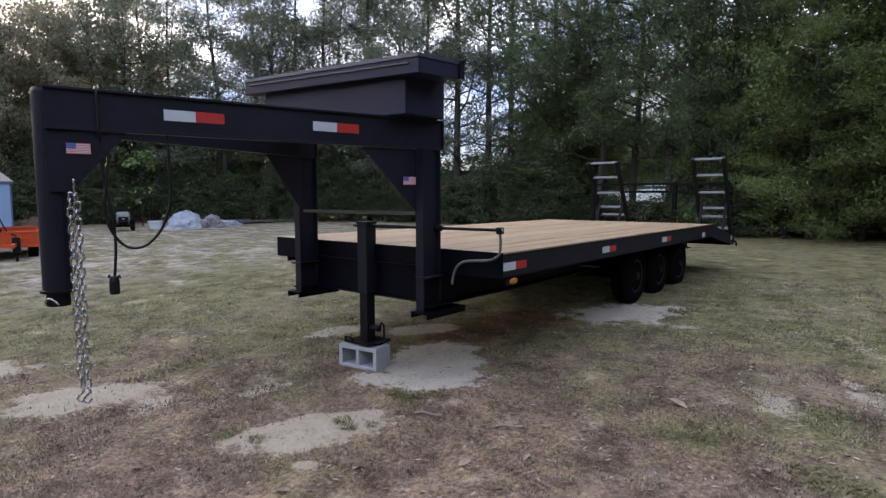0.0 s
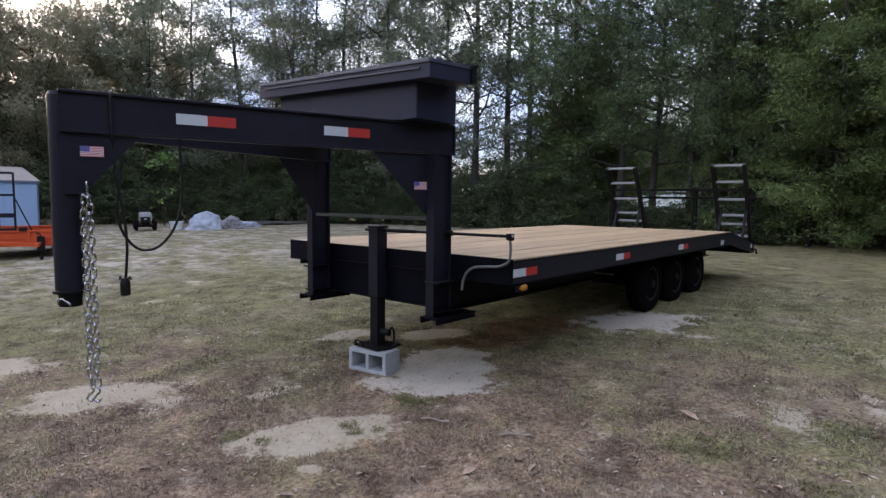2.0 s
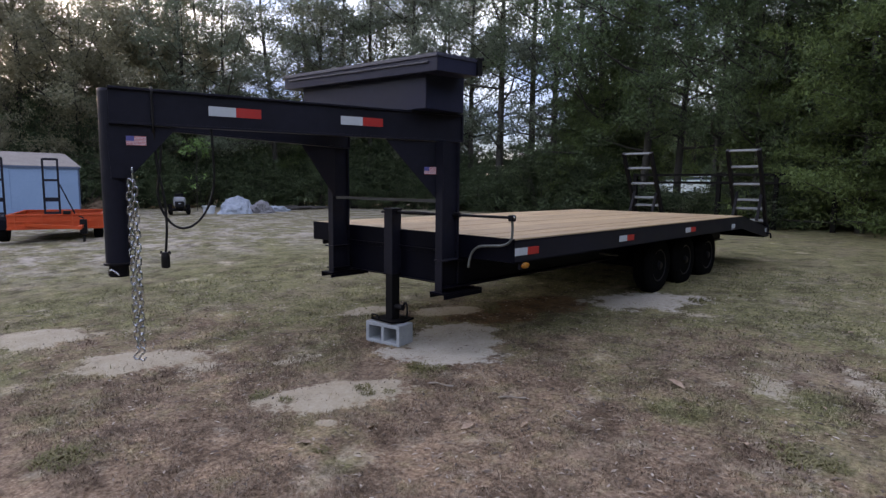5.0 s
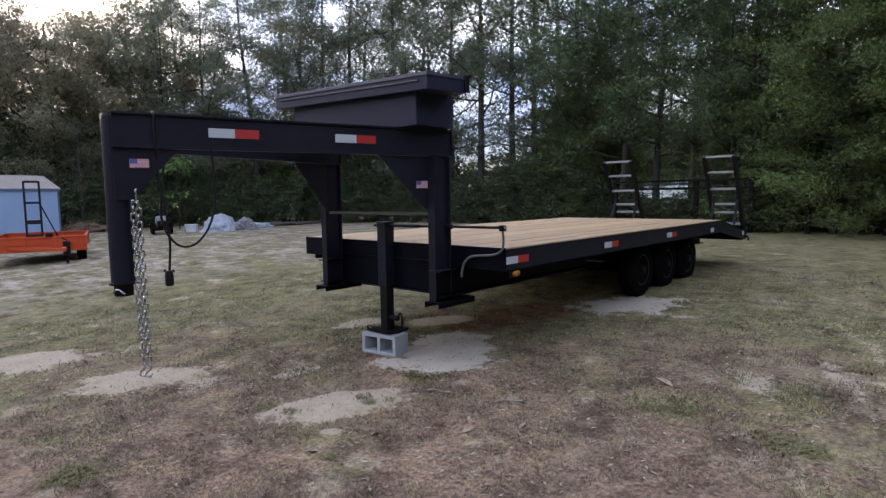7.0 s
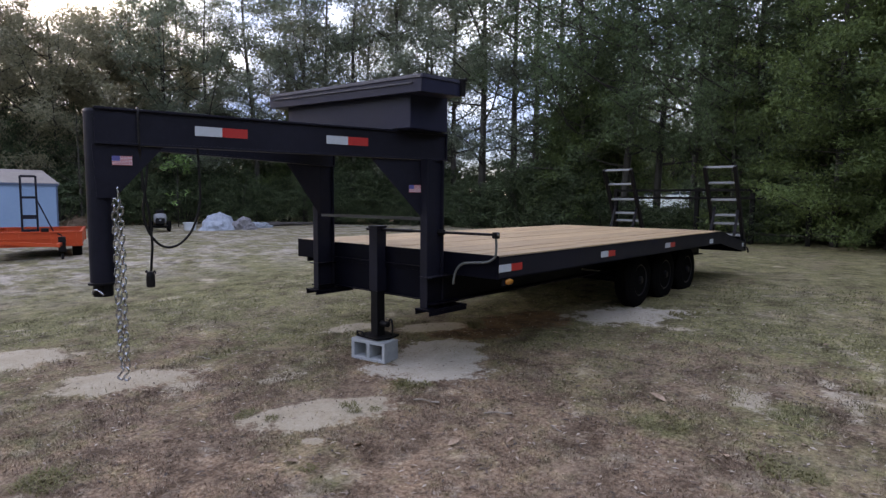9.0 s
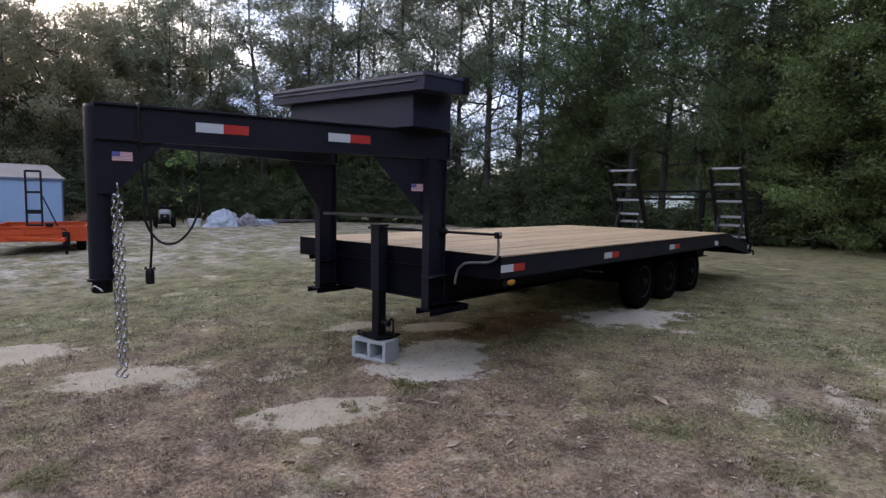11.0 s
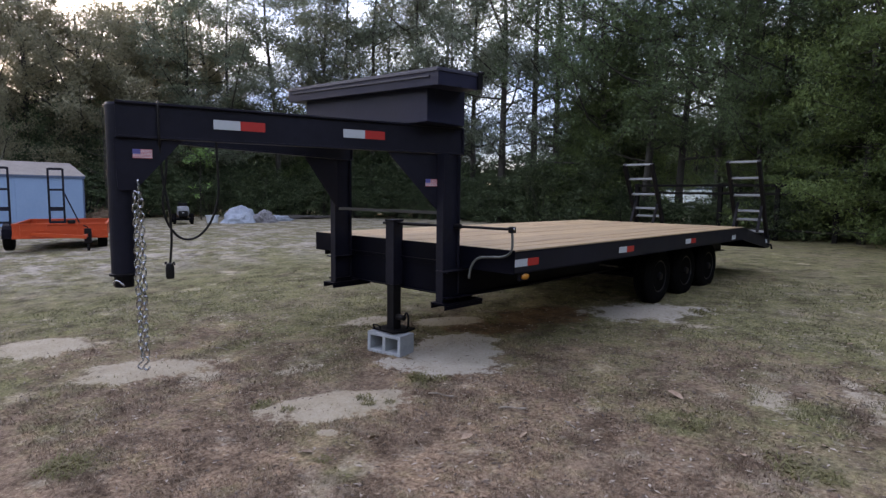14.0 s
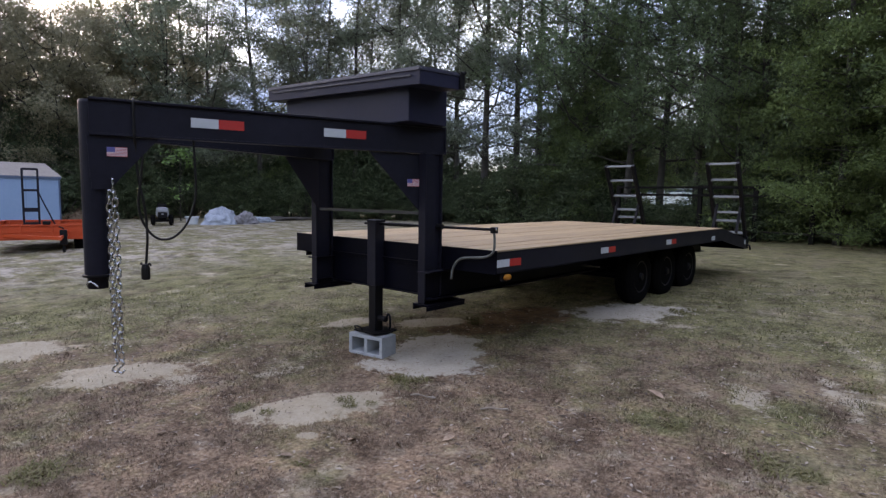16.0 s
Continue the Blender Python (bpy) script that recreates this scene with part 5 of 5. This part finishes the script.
def grow(kind, seed):
    """Trunk and crown meshes of one tree, standing at the origin, and its height in metres."""
    h, first, limbs, reach0, rise0, shoots, per, size, long, material = HABIT[kind]
    rng = np.random.default_rng(seed)
    bm = bmesh.new()
    tips, spread = [], []
    lean = rng.normal(0, 0.6 if kind == "airy" else 0.25, 2)
    sway = 0.35 if kind in ("airy", "leafy") else 0.1
    up = np.linspace(0, 1, 9)
    pts = [Vector((lean[0] * t * t + sway * math.sin(4 * t + seed) * t, lean[1] * t * t + sway * math.sin(5 * t + 2 * seed) * t, h * 0.96 * t)) for t in up]
    thick = {"pine": 0.17, "airy": 0.14, "oak": 0.24, "bare": 0.2, "leafy": 0.14, "cedar": 0.10, "young": 0.05}[kind]
    tube(bm, pts, [thick * (1 - 0.88 * t) + 0.012 for t in up], 8)
    turn = rng.uniform(0, 6.28)
    for k in range(limbs):
        t = first + (0.985 - first) * ((k + rng.uniform(0, 1)) / limbs) ** 0.92
        i = min(int(t * 8), 7)
        base = pts[i].lerp(pts[i + 1], t * 8 - i)
        turn += 2.4 + rng.normal(0, 0.5)
        f = (t - first) / (1 - first)
        if kind in ("cedar", "young"):
            shape = (1 - f) ** 0.65 + 0.12
        elif kind == "pine":
            shape = (0.55 + 1.5 * f) * (1.05 - f) ** 0.55
        else:
            shape = math.sin(math.pi * (0.22 + 0.74 * f)) ** 0.7
        reach = reach0 * shape * (rng.uniform(0.35, 1.35) if kind == "cedar" else rng.uniform(0.55, 1.2)) + 0.15
        rise = rise0 * reach * rng.uniform(0.2, 1.7) + (0.15 * reach * rng.normal() if kind != "oak" else 0)
        way = Vector((math.cos(turn), math.sin(turn), 0))
        side = Vector((-way.y, way.x, 0))
        bow = rng.normal(0, 0.18)
        q = [base + way * reach * s + side * reach * bow * s * s + Vector((0, 0, rise * (s if kind == "cedar" else s ** 1.5))) for s in (0, 0.35, 0.7, 1.0)]
        r0 = thick * 0.34 * (1.15 - f) * min(1.0, reach / reach0 + 0.2)
        tube(bm, q, [r0, r0 * 0.75, r0 * 0.5, 0.008], 5)
        for _ in range(max(2, round(shoots * reach / reach0))):
            s = rng.uniform(0.22, 1.02)
            j = min(int(s * 3), 2)
            b = q[j].lerp(q[j + 1], min(s * 3 - j, 1.0))
            out = way * rng.uniform(0.1, 1.0) + side * rng.normal(0, 0.8) + Vector((0, 0, rng.uniform(-0.25, 0.7)))
            tip = b + out.normalized() * rng.uniform(0.25, 0.5) * (0.5 + 0.28 * reach)
            if kind not in ("cedar", "young"):
                tube(bm, [b, tip], [0.012, 0.004], 3, False)
            for w in (0.55, 1.0):
                tips.append(b.lerp(tip, w))
                spread.append(rng.uniform(0.25, 0.5) * (1.0 if kind in ("cedar", "young") else 1.4))
    tips, spread = np.array([tuple(t) for t in tips]), np.array(spread)
    idx = np.repeat(np.arange(len(tips)), per // 2)
    off = rng.normal(size=(len(idx), 3))
    off *= (rng.uniform(0, 1, len(idx)) ** 0.5 / np.linalg.norm(off, axis=1))[:, None]
    off[:, 2] *= 0.55
    centres = tips[idx] + off * spread[idx][:, None] * 1.3
    centres[:, 2] = np.maximum(centres[:, 2], 0.04)
    return finish("trunk", bm, BARK, True), leaf_mesh("crown", centres, rng.uniform(*size, len(idx)), material, rng, 0.15, long), h


def grow_bush(seed, material, per, size):
    """A rounded shrub of many stems."""
    rng = np.random.default_rng(seed)
    bm = bmesh.new()
    h, tips, spread = 3.2, [], []
    for k in range(110):
        a, r = rng.uniform(0, 2 * math.pi), 1.5 * math.sqrt(rng.uniform(0, 1))
        z = h * rng.uniform(0.06, 1) * (1 - 0.4 * (r / 1.5) ** 2)
        tip = Vector((math.cos(a) * r, math.sin(a) * r, z))
        if k % 3 == 0:
            tube(bm, [(0.1 * math.cos(a), 0.1 * math.sin(a), 0), tip * 0.6, tip], [0.022, 0.014, 0.005], 4)
        tips.append(tuple(tip))
        spread.append(rng.uniform(0.2, 0.42))
    tips, spread = np.array(tips), np.array(spread)
    idx = np.repeat(np.arange(len(tips)), per)
    off = rng.normal(size=(len(idx), 3))
    off *= (rng.uniform(0, 1, len(idx)) ** 0.5 / np.linalg.norm(off, axis=1))[:, None]
    off[:, 2] *= 0.65
    centres = tips[idx] + off * spread[idx][:, None] * 1.25
    centres[:, 2] = np.maximum(centres[:, 2], 0.04)
    return finish("trunk", bm, BARK, True), leaf_mesh("crown", centres, rng.uniform(*size, len(idx)), material, rng, 0.25), h


def grow_sapling(seed):
    """A thin young tree with a few level sprays of large leaves."""
    rng = np.random.default_rng(seed)
    bm = bmesh.new()
    tube(bm, [(0, 0, 0), (0.05, 0.03, 2), (0, 0.1, 3.7)], [0.03, 0.02, 0.008], 6)
    centres = []
    for cx, cy, cz, wide, count in ((0.0, 0.1, 3.7, 0.5, 74), (0.4, -0.2, 3.3, 0.42, 46), (-0.35, 0.3, 3.25, 0.42, 46), (0.35, 0.3, 1.9, 0.5, 8), (-0.3, -0.5, 1.7, 0.45, 7), (0.9, 0.9, 1.6, 0.4, 8), (0.1, -0.3, 1.1, 0.5, 5)):
        tip = Vector((cx, cy, cz))
        tube(bm, [(0.03, 0.03, max(cz - 0.9, 0.3)), tip * 0.5 + Vector((0.01, 0.02, cz * 0.5 - 0.25)), tip], [0.012, 0.009, 0.004], 4)
        off = rng.normal(size=(count, 3)) * (wide * 0.55, wide * 0.55, 0.14)
        centres.append(np.array((cx, cy, cz)) + off)
    centres = np.concatenate(centres)
    return finish("trunk", bm, BARK, True), leaf_mesh("crown", centres, rng.uniform(0.10, 0.18, len(centres)), LEAF_BRIGHT, rng, 1.0), 4.0


def grow_shade_tree(seed):
    """A plain leafy tree added where the clearing is never faced, blocking low light."""
    rng = np.random.default_rng(seed)
    bm = bmesh.new()
    tube(bm, [(0, 0, 0), (0.1, 0, 5), (0, 0.1, 10)], [0.2, 0.13, 0.03], 7)
    n = 2600
    a, z = rng.uniform(0, 2 * math.pi, n), rng.uniform(0.5, 10.5, n)
    q = 2.8 * np.sqrt(rng.uniform(0.05, 1, n)) * (1.1 - 0.06 * z)
    centres = np.stack([q * np.cos(a), q * np.sin(a), z], 1)
    return finish("trunk", bm, BARK, True), leaf_mesh("crown", centres, rng.uniform(0.2, 0.4, n), LEAF_OAK, rng), 11.0


SPECIES = {"airy": [grow("airy", s) for s in (71, 72, 73, 74)], "pine": [grow("pine", s) for s in (1, 2, 3, 4, 5)], "oak": [grow("oak", s) for s in (31, 32, 33)], "bare": [grow("bare", 35)], "leafy": [grow("leafy", s) for s in (61, 62, 63)],
           "cedar": [grow("cedar", s) for s in (11, 12, 13)], "young": [grow("young", s) for s in (15, 16, 17)],
           "bush": [grow_bush(s, LEAF_BUSH, 50, (0.048, 0.092)) for s in (21, 22, 23)], "sapling": [grow_sapling(41)], "shade_ring": [grow_shade_tree(51), grow_shade_tree(52)]}
LABELS = {"airy": ("tree", "slender tree with spreading limbs and airy leaves", "tree", "trees of the wood's edge"),
          "pine": ("tree", "tall slender tree with an airy grey-green crown", "tree", "trees of the wood's edge"),
          "leafy": ("tree", "tall tree with dense dark green leaves", "tree", "trees of the wood's edge"),
          "cedar": ("cedar_tree", "dense feathery green cedar reaching to the ground", "tree", "cedars of the wood's edge"),
          "young": ("young_cedar", "low feathery young cedar under the trees", "tree", "cedars of the wood's edge"),
          "bush": ("shrub", "dense dark green shrub under the trees", "shrub", "shrubs under the trees"),
          "oak": ("oak_tree", "broad oak with olive leaves against the evening sky", "tree", "oaks behind the shed"),
          "bare": ("oak_tree", "thin oak with bare limbs against the evening sky", "tree", "oaks behind the shed"),
          "shade_ring": ("tree", "leafy green tree added out of view to block low light", "tree", "trees of the wood's edge"),
          "sapling": ("sapling", "thin sapling with sprays of fresh light green leaves", "tree", "")}
tree_rnd = random.Random(77)


def plant(kind, x, y, height, wide=1.0, which=None):
    trunk, crown, h = SPECIES[kind][tree_rnd.randrange(len(SPECIES[kind])) if which is None else which]
    name, label, cat, group = LABELS[kind]
    ob = thing(name, (x, y, ground_z(x, y) - 0.05), label, cat, group)
    k = height / h
    ob.scale = (k * wide, k * wide, k)
    ob.rotation_euler = (0, 0, tree_rnd.uniform(0, 6.28))
    for nm, me in (("trunk", trunk), ("crown", crown)):
        o = new(nm, me)
        o.parent = ob
    return ob


def edge_dist(az):
    """How far the wood's edge lies from the middle of the lawn, by bearing in degrees."""
    return float(np.interp(az, (90, 97, 105, 112, 120, 130, 140, 148, 155, 165, 180), (17.5, 18.0, 19.2, 21.5, 24.0, 27.8, 30.5, 33.0, 33.5, 33.0, 33.0)))


def plant_at(kind, az, depth, height, wide=1.0):
    d = edge_dist(az) + depth
    return plant(kind, 0.2 + d * math.cos(radians(az)), 0.1 + d * math.sin(radians(az)), height, wide)


def build_wood():
    r = tree_rnd
    # oaks behind the shed
    for az, depth, h, w in ((172.0, 1.0, 9.8, 0.6), (169.4, 2.0, 13.0, 0.65), (165.6, 2.0, 10.6, 1.0), (162.6, 3.0, 10.9, 0.9), (167.4, 4.5, 11.0, 1.0), (184.0, 1.0, 9.5, 0.9), (160.0, 3.5, 12.0, 1.0), (157.0, 4.0, 9.5, 0.8)):
        plant_at("oak", az, depth, h, w)
    for az, depth, h in ((175.4, 0.5, 12.5), (182.0, 2.0, 12.0)):
        plant_at("bare", az, depth, h, 0.8)
    plant_at("bare", 164.0, -0.8, 5.6, 0.75)
    # the airy row against the sky, tall stems first
    for az, depth, h in ((122.8, 1.6, 14.5), (136.5, 1.0, 15.5), (130.9, 2.0, 14.5), (128.1, 0.8, 15.5), (125.0, 1.6, 15.0)):
        plant_at("pine", az, depth, h, r.uniform(0.85, 1.05))
    for az, depth, h in ((159.0, 5.5, 13.0), (157.5, 2.0, 13.5), (149.8, 1.5, 14.5), (155.4, 3.0, 13.5), (143.0, 3.0, 14.5), (153.4, 1.2, 12.5), (147.4, 3.5, 14.5), (145.3, 1.0, 14.5), (141.0, 1.5, 14.5), (139.0, 4.0, 14.0), (134.2, 3.0, 14.0), (132.6, 1.5, 12.0)):
        plant_at("airy", az, depth, h, r.uniform(0.85, 1.05))
    # rounded undergrowth behind the shed
    for k in range(4):
        plant_at("young", 163.6 + 2.4 * k, 2.0 + 0.6 * (k % 2), r.uniform(5.4, 6.6), 0.9)
    for k in range(10):
        plant_at("young", 133.5 + 4.9 * k + r.uniform(-0.8, 0.8), r.uniform(5.0, 7.5), r.uniform(6.0, 8.0), r.uniform(0.9, 1.1))
    for az, depth, h in ((120.8, 2.0, 14.5), (118.5, 0.6, 15.0), (116.0, 3.0, 14.0), (114.5, 0.8, 14.5), (111.5, 2.0, 14.0), (108.5, 1.0, 13.0), (106.5, 2.5, 14.0), (103.0, 1.5, 13.0), (100.0, 2.5, 13.0), (97.0, 1.5, 12.5), (94.0, 2.5, 13.0), (90.5, 2.0, 13.0),
                         (87.0, 2.0, 13.0), (83.0, 2.0, 13.0), (79.0, 2.0, 12.5), (114.6, 8.0, 9.0), (108.0, 7.0, 9.5), (101.5, 5.5, 13.0)):
        plant_at("leafy", az, depth, h, r.uniform(0.75, 1.0))
    # cedars, fuller towards the darker end of the wood
    for az, depth, h, w in ((121.0, 0.8, 5.2, 0.9), (119.8, 1.0, 6.5, 0.9), (116.8, 1.8, 8.0, 0.9), (115.2, 2.4, 9.0, 0.8), (105.6, 4.0, 7.0, 0.6), (104.4, 1.6, 5.8, 0.9), (101.8, 1.6, 8.5, 0.75), (97.4, 0.2, 9.6, 0.9), (93.8, 0.2, 6.5, 1.1), (90.8, 0.8, 10.0, 0.95), (85.5, 0.6, 9.5, 1.2), (81.5, 0.6, 9.5, 1.2), (77.5, 0.6, 9.5, 1.2),
                            (152.0, 2.5, 6.6, 1.0), (146.2, 2.5, 7.0, 1.0), (141.6, 2.4, 6.0, 1.0)):
        plant_at("cedar", az, depth, h, w)
    # undergrowth: a low front row and a higher one behind it, open towards the van
    for k in range(62):
        az = 87 + 94 * (k + r.uniform(0.1, 0.9)) / 62
        low = 104.0 < az < 117
        depth = r.uniform(1.8, 2.8) if az < 103 else r.uniform(-0.2, 0.9)
        plant_at("bush" if low or k % 3 == 0 else "young", az, depth, r.uniform(1.28, 1.44) if low else r.uniform(2.0, 3.3), r.uniform(1.0, 1.4) * (1.7 if low else 1.0))
    for k in range(46):
        az = 88 + 93 * (k + r.uniform(0.1, 0.9)) / 46
        if 105.0 < az < 116:
            continue
        tall = k % 3 > 0 and not 121 < az < 132
        plant_at("young" if tall else "bush", az, r.uniform(2.4, 4.5), r.uniform(5.0, 7.0) if tall else r.uniform(3.2, 4.2), r.uniform(0.9, 1.2))
    # low-limbed trees over the gap, and the dark wood beyond the van
    for az, depth, h in ((116.6, 1.6, 9.5), (105.2, 0.8, 9.5)):
        plant_at("leafy", az, depth, h, 0.7)
    for k in range(10):
        plant_at("young", 102 + 1.8 * k, 27.0 + 2.0 * (k % 2), r.uniform(6.5, 8.0), 1.3)
    for k in range(5):
        plant_at("leafy", 105.5 + 2.4 * k, 24.5 + 1.5 * (k % 2), r.uniform(11.0, 12.5), 1.25)
    plant("sapling", -27.2, 11.95, 3.5, 1.05)
    # the rest of the clearing's edge: unseen trees added to block low light
    for k in range(35):
        az = 188 + 7.0 * k
        near = az > 300
        d = r.uniform(17, 21) if near else r.uniform(26, 31)
        plant("shade_ring", -1 + d * math.cos(radians(az)), 1 + d * math.sin(radians(az)), r.uniform(10.5, 13) if near else r.uniform(9, 11), r.uniform(1.0, 1.3))


build_wood()


# ---- grass, litter ----
def build_tufts():
    """Green weeds and grass tufts that stand out of the dry lawn."""
    rnd = random.Random(31)
    bm = bmesh.new()
    for k in range(70):
        a, q = rnd.uniform(0, 6.28), 0.07 * math.sqrt(rnd.random())
        b, ln = rnd.uniform(0, 6.28), rnd.uniform(0.035, 0.09)
        w, lean = rnd.uniform(0.0025, 0.005), rnd.uniform(0.2, 0.9)
        p = Vector((q * math.cos(a), q * math.sin(a), -0.004))
        d = Vector((math.cos(b), math.sin(b), 0))
        s_ = Vector((-d.y, d.x, 0)) * w
        m = p + d * ln * lean * 0.4 + Vector((0, 0, ln * 0.6))
        t = p + d * ln * lean + Vector((0, 0, ln * (1.05 - 0.5 * lean)))
        v = [bm.verts.new(c) for c in (p - s_, p + s_, m + s_ * 0.8, m - s_ * 0.8, t)]
        bm.faces.new(v[:4])
        bm.faces.new((v[3], v[2], v[4]))
    me = finish("grass_tuft", bm, TUFT)
    for x, y, k in TUFTS:
        ob = new("grass_tuft", me)
        ob.location = (x, y, lawn_z(x, y) - 0.002)
        ob.scale = (k * 1.15, k * 1.15, k * 0.36)
        ob.rotation_euler = (0, 0, rnd.uniform(0, 6.28))
        tagged(ob, "small green grass tuft in the dry lawn", "grass tuft", "tufts in the lawn")


build_tufts()


def build_grass():
    rng = np.random.default_rng(5)
    want = 190000
    x = rng.uniform(-8.5, 2.2, want * 2)
    y = rng.uniform(0.6, 9.5, want * 2)
    dist = np.hypot(x - 0.1, y - 0.0)
    keep = rng.uniform(0, 1, len(x)) < np.clip(3.2 / dist, 0, 1) ** 1.1
    x, y = x[keep], y[keep]
    x, y = np.concatenate([x, rng.uniform(-5.0, 1.4, 90000)]), np.concatenate([y, rng.uniform(0.6, 4.6, 90000)])
    bare = np.array([in_sand(a, b, 0.9) for a, b in zip(x, y)])
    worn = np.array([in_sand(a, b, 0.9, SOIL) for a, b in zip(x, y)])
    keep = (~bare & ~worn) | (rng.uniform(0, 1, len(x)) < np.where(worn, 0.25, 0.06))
    x, y = x[keep], y[keep]
    clump = np.array([noise.noise((a * 2.2, b * 2.2, 1.5)) + 0.6 * noise.noise((a * 7, b * 7, 4.5)) for a, b in zip(x, y)])
    keep = clump + rng.normal(0, 0.2, len(x)) > -0.1
    x, y, clump = x[keep], y[keep], clump[keep]
    n = len(x)
    z = np.array([lawn_z(a, b) for a, b in zip(x, y)])
    a = rng.uniform(0, 2 * math.pi, n)
    ln = rng.uniform(0.012, 0.036, n) * (1 + 0.6 * np.clip(clump, 0, 1))
    tilt = rng.uniform(0.05, 1.0, n) ** 1.3
    wd = rng.uniform(0.0014, 0.003, n) * (0.7 + 0.2 * np.hypot(x, y))
    dx, dy = np.cos(a), np.sin(a)
    v = np.empty((n, 3, 3))
    v[:, 0] = np.stack([x - dy * wd, y + dx * wd, z - 0.002], 1)
    v[:, 1] = np.stack([x + dy * wd, y - dx * wd, z - 0.002], 1)
    hz = np.sqrt(1 - np.clip(1 - tilt * 0.75, 0.1, 0.97) ** 2)
    v[:, 2] = np.stack([x + dx * ln * (1 - tilt * 0.75), y + dy * ln * (1 - tilt * 0.75), z + ln * hz * 0.58 + 0.003], 1)
    me = bpy.data.meshes.new("grass")
    me.vertices.add(n * 3)
    me.vertices.foreach_set("co", v.reshape(-1).astype(np.float32))
    me.loops.add(n * 3)
    me.loops.foreach_set("vertex_index", np.arange(n * 3, dtype=np.int32))
    me.polygons.add(n)
    me.polygons.foreach_set("loop_start", np.arange(0, n * 3, 3, dtype=np.int32))
    me.update(calc_edges=True)
    me.materials.append(BLADE)
    tagged(new("grass", me), "short dry brown and green grass blades", "grass", kind="stuff")


build_grass()


def build_litter():
    rnd = random.Random(12)
    bm = bmesh.new()
    for s in (-1, 1):
        a = [bm.verts.new((0.0, -0.045, 0.004)), bm.verts.new((s * 0.022, -0.012, 0.014)), bm.verts.new((s * 0.018, 0.02, 0.016)), bm.verts.new((0.0, 0.05, 0.01)), bm.verts.new((0, 0.0, 0.003))]
        bm.faces.new((a[0], a[1], a[4]))
        bm.faces.new((a[1], a[2], a[4]))
        bm.faces.new((a[2], a[3], a[4]))
    me = finish("dead_leaf", bm, LITTER)
    spots = [(-1.17, 3.9, 1.5), (-1.646, 3.377, 0.9), (-1.865, 2.485, 1.0), (-0.55, 3.3, 0.8), (-2.3, 2.1, 1.1)]
    while len(spots) < 46:
        x, y = rnd.uniform(-6, 1), rnd.uniform(1.2, 7)
        if not in_sand(x, y):
            spots.append((x, y, rnd.uniform(0.4, 0.95)))
    for x, y, k in spots:
        ob = new("dead_leaf", me)
        ob.location = (x, y, lawn_z(x, y) + 0.006)
        ob.scale = (k, k, k)
        ob.rotation_euler = (rnd.uniform(-0.3, 0.3), rnd.uniform(-0.3, 0.3), rnd.uniform(0, 6.28))
        tagged(ob, "curled tan dead leaf lying in the grass", "leaf", "dead leaves on the lawn")


build_litter()


def build_flakes():
    """Crumbled leaves and bark bits, too small to pick apart."""
    rng = np.random.default_rng(9)
    n = 24000
    x, y = rng.uniform(-8, 2.0, n), rng.uniform(0.8, 9.0, n)
    keep = np.array([not in_sand(a, b) for a, b in zip(x, y)]) | (rng.uniform(0, 1, n) < 0.12)
    x, y = x[keep], y[keep]
    n = len(x)
    z = np.array([lawn_z(a, b) for a, b in zip(x, y)]) + 0.005
    a, s = rng.uniform(0, 2 * math.pi, n), 0.0035 + 0.016 * rng.uniform(0, 1, n) ** 1.8
    v = np.empty((n, 4, 3))
    for k, (u, w, up) in enumerate(((-1.6, 0, 0), (0, -0.45, 0.15), (1.5, 0.1, 0.05), (0.1, 0.5, 0.2))):
        v[:, k] = np.stack([x + s * (u * np.cos(a) - w * np.sin(a)), y + s * (u * np.sin(a) + w * np.cos(a)), z + s * up * rng.uniform(0, 1.5, n)], 1)
    me = bpy.data.meshes.new("leaf_litter")
    me.vertices.add(n * 4)
    me.vertices.foreach_set("co", v.reshape(-1).astype(np.float32))
    me.loops.add(n * 4)
    me.loops.foreach_set("vertex_index", np.arange(n * 4, dtype=np.int32))
    me.polygons.add(n)
    me.polygons.foreach_set("loop_start", np.arange(0, n * 4, 4, dtype=np.int32))
    me.update(calc_edges=True)
    me.materials.append(FLAKE)
    tagged(new("leaf_litter", me), "crumbled brown and tan leaf litter", "leaf litter", kind="stuff")


build_flakes()


def build_sticks():
    """Short weathered sticks lying on the lawn."""
    rnd = random.Random(23)
    bm = bmesh.new()
    tube(bm, curve_pts([(-0.06, 0, 0.006), (-0.02, 0.006, 0.01), (0.03, -0.004, 0.008), (0.065, 0.003, 0.006)], 3), [0.004 + 0.0015 * math.sin(k) for k in range(10)], 6)
    me = finish("stick", bm, STICK, True)
    for x, y, k in STICKS:
        ob = new("stick", me)
        ob.location = (x, y, lawn_z(x, y) + 0.006)
        ob.scale = (k, k, k)
        ob.rotation_euler = (0, rnd.uniform(-0.08, 0.08), rnd.uniform(0, 6.28))
        tagged(ob, "short pale weathered stick lying on the lawn", "stick", "sticks on the lawn")


build_sticks()
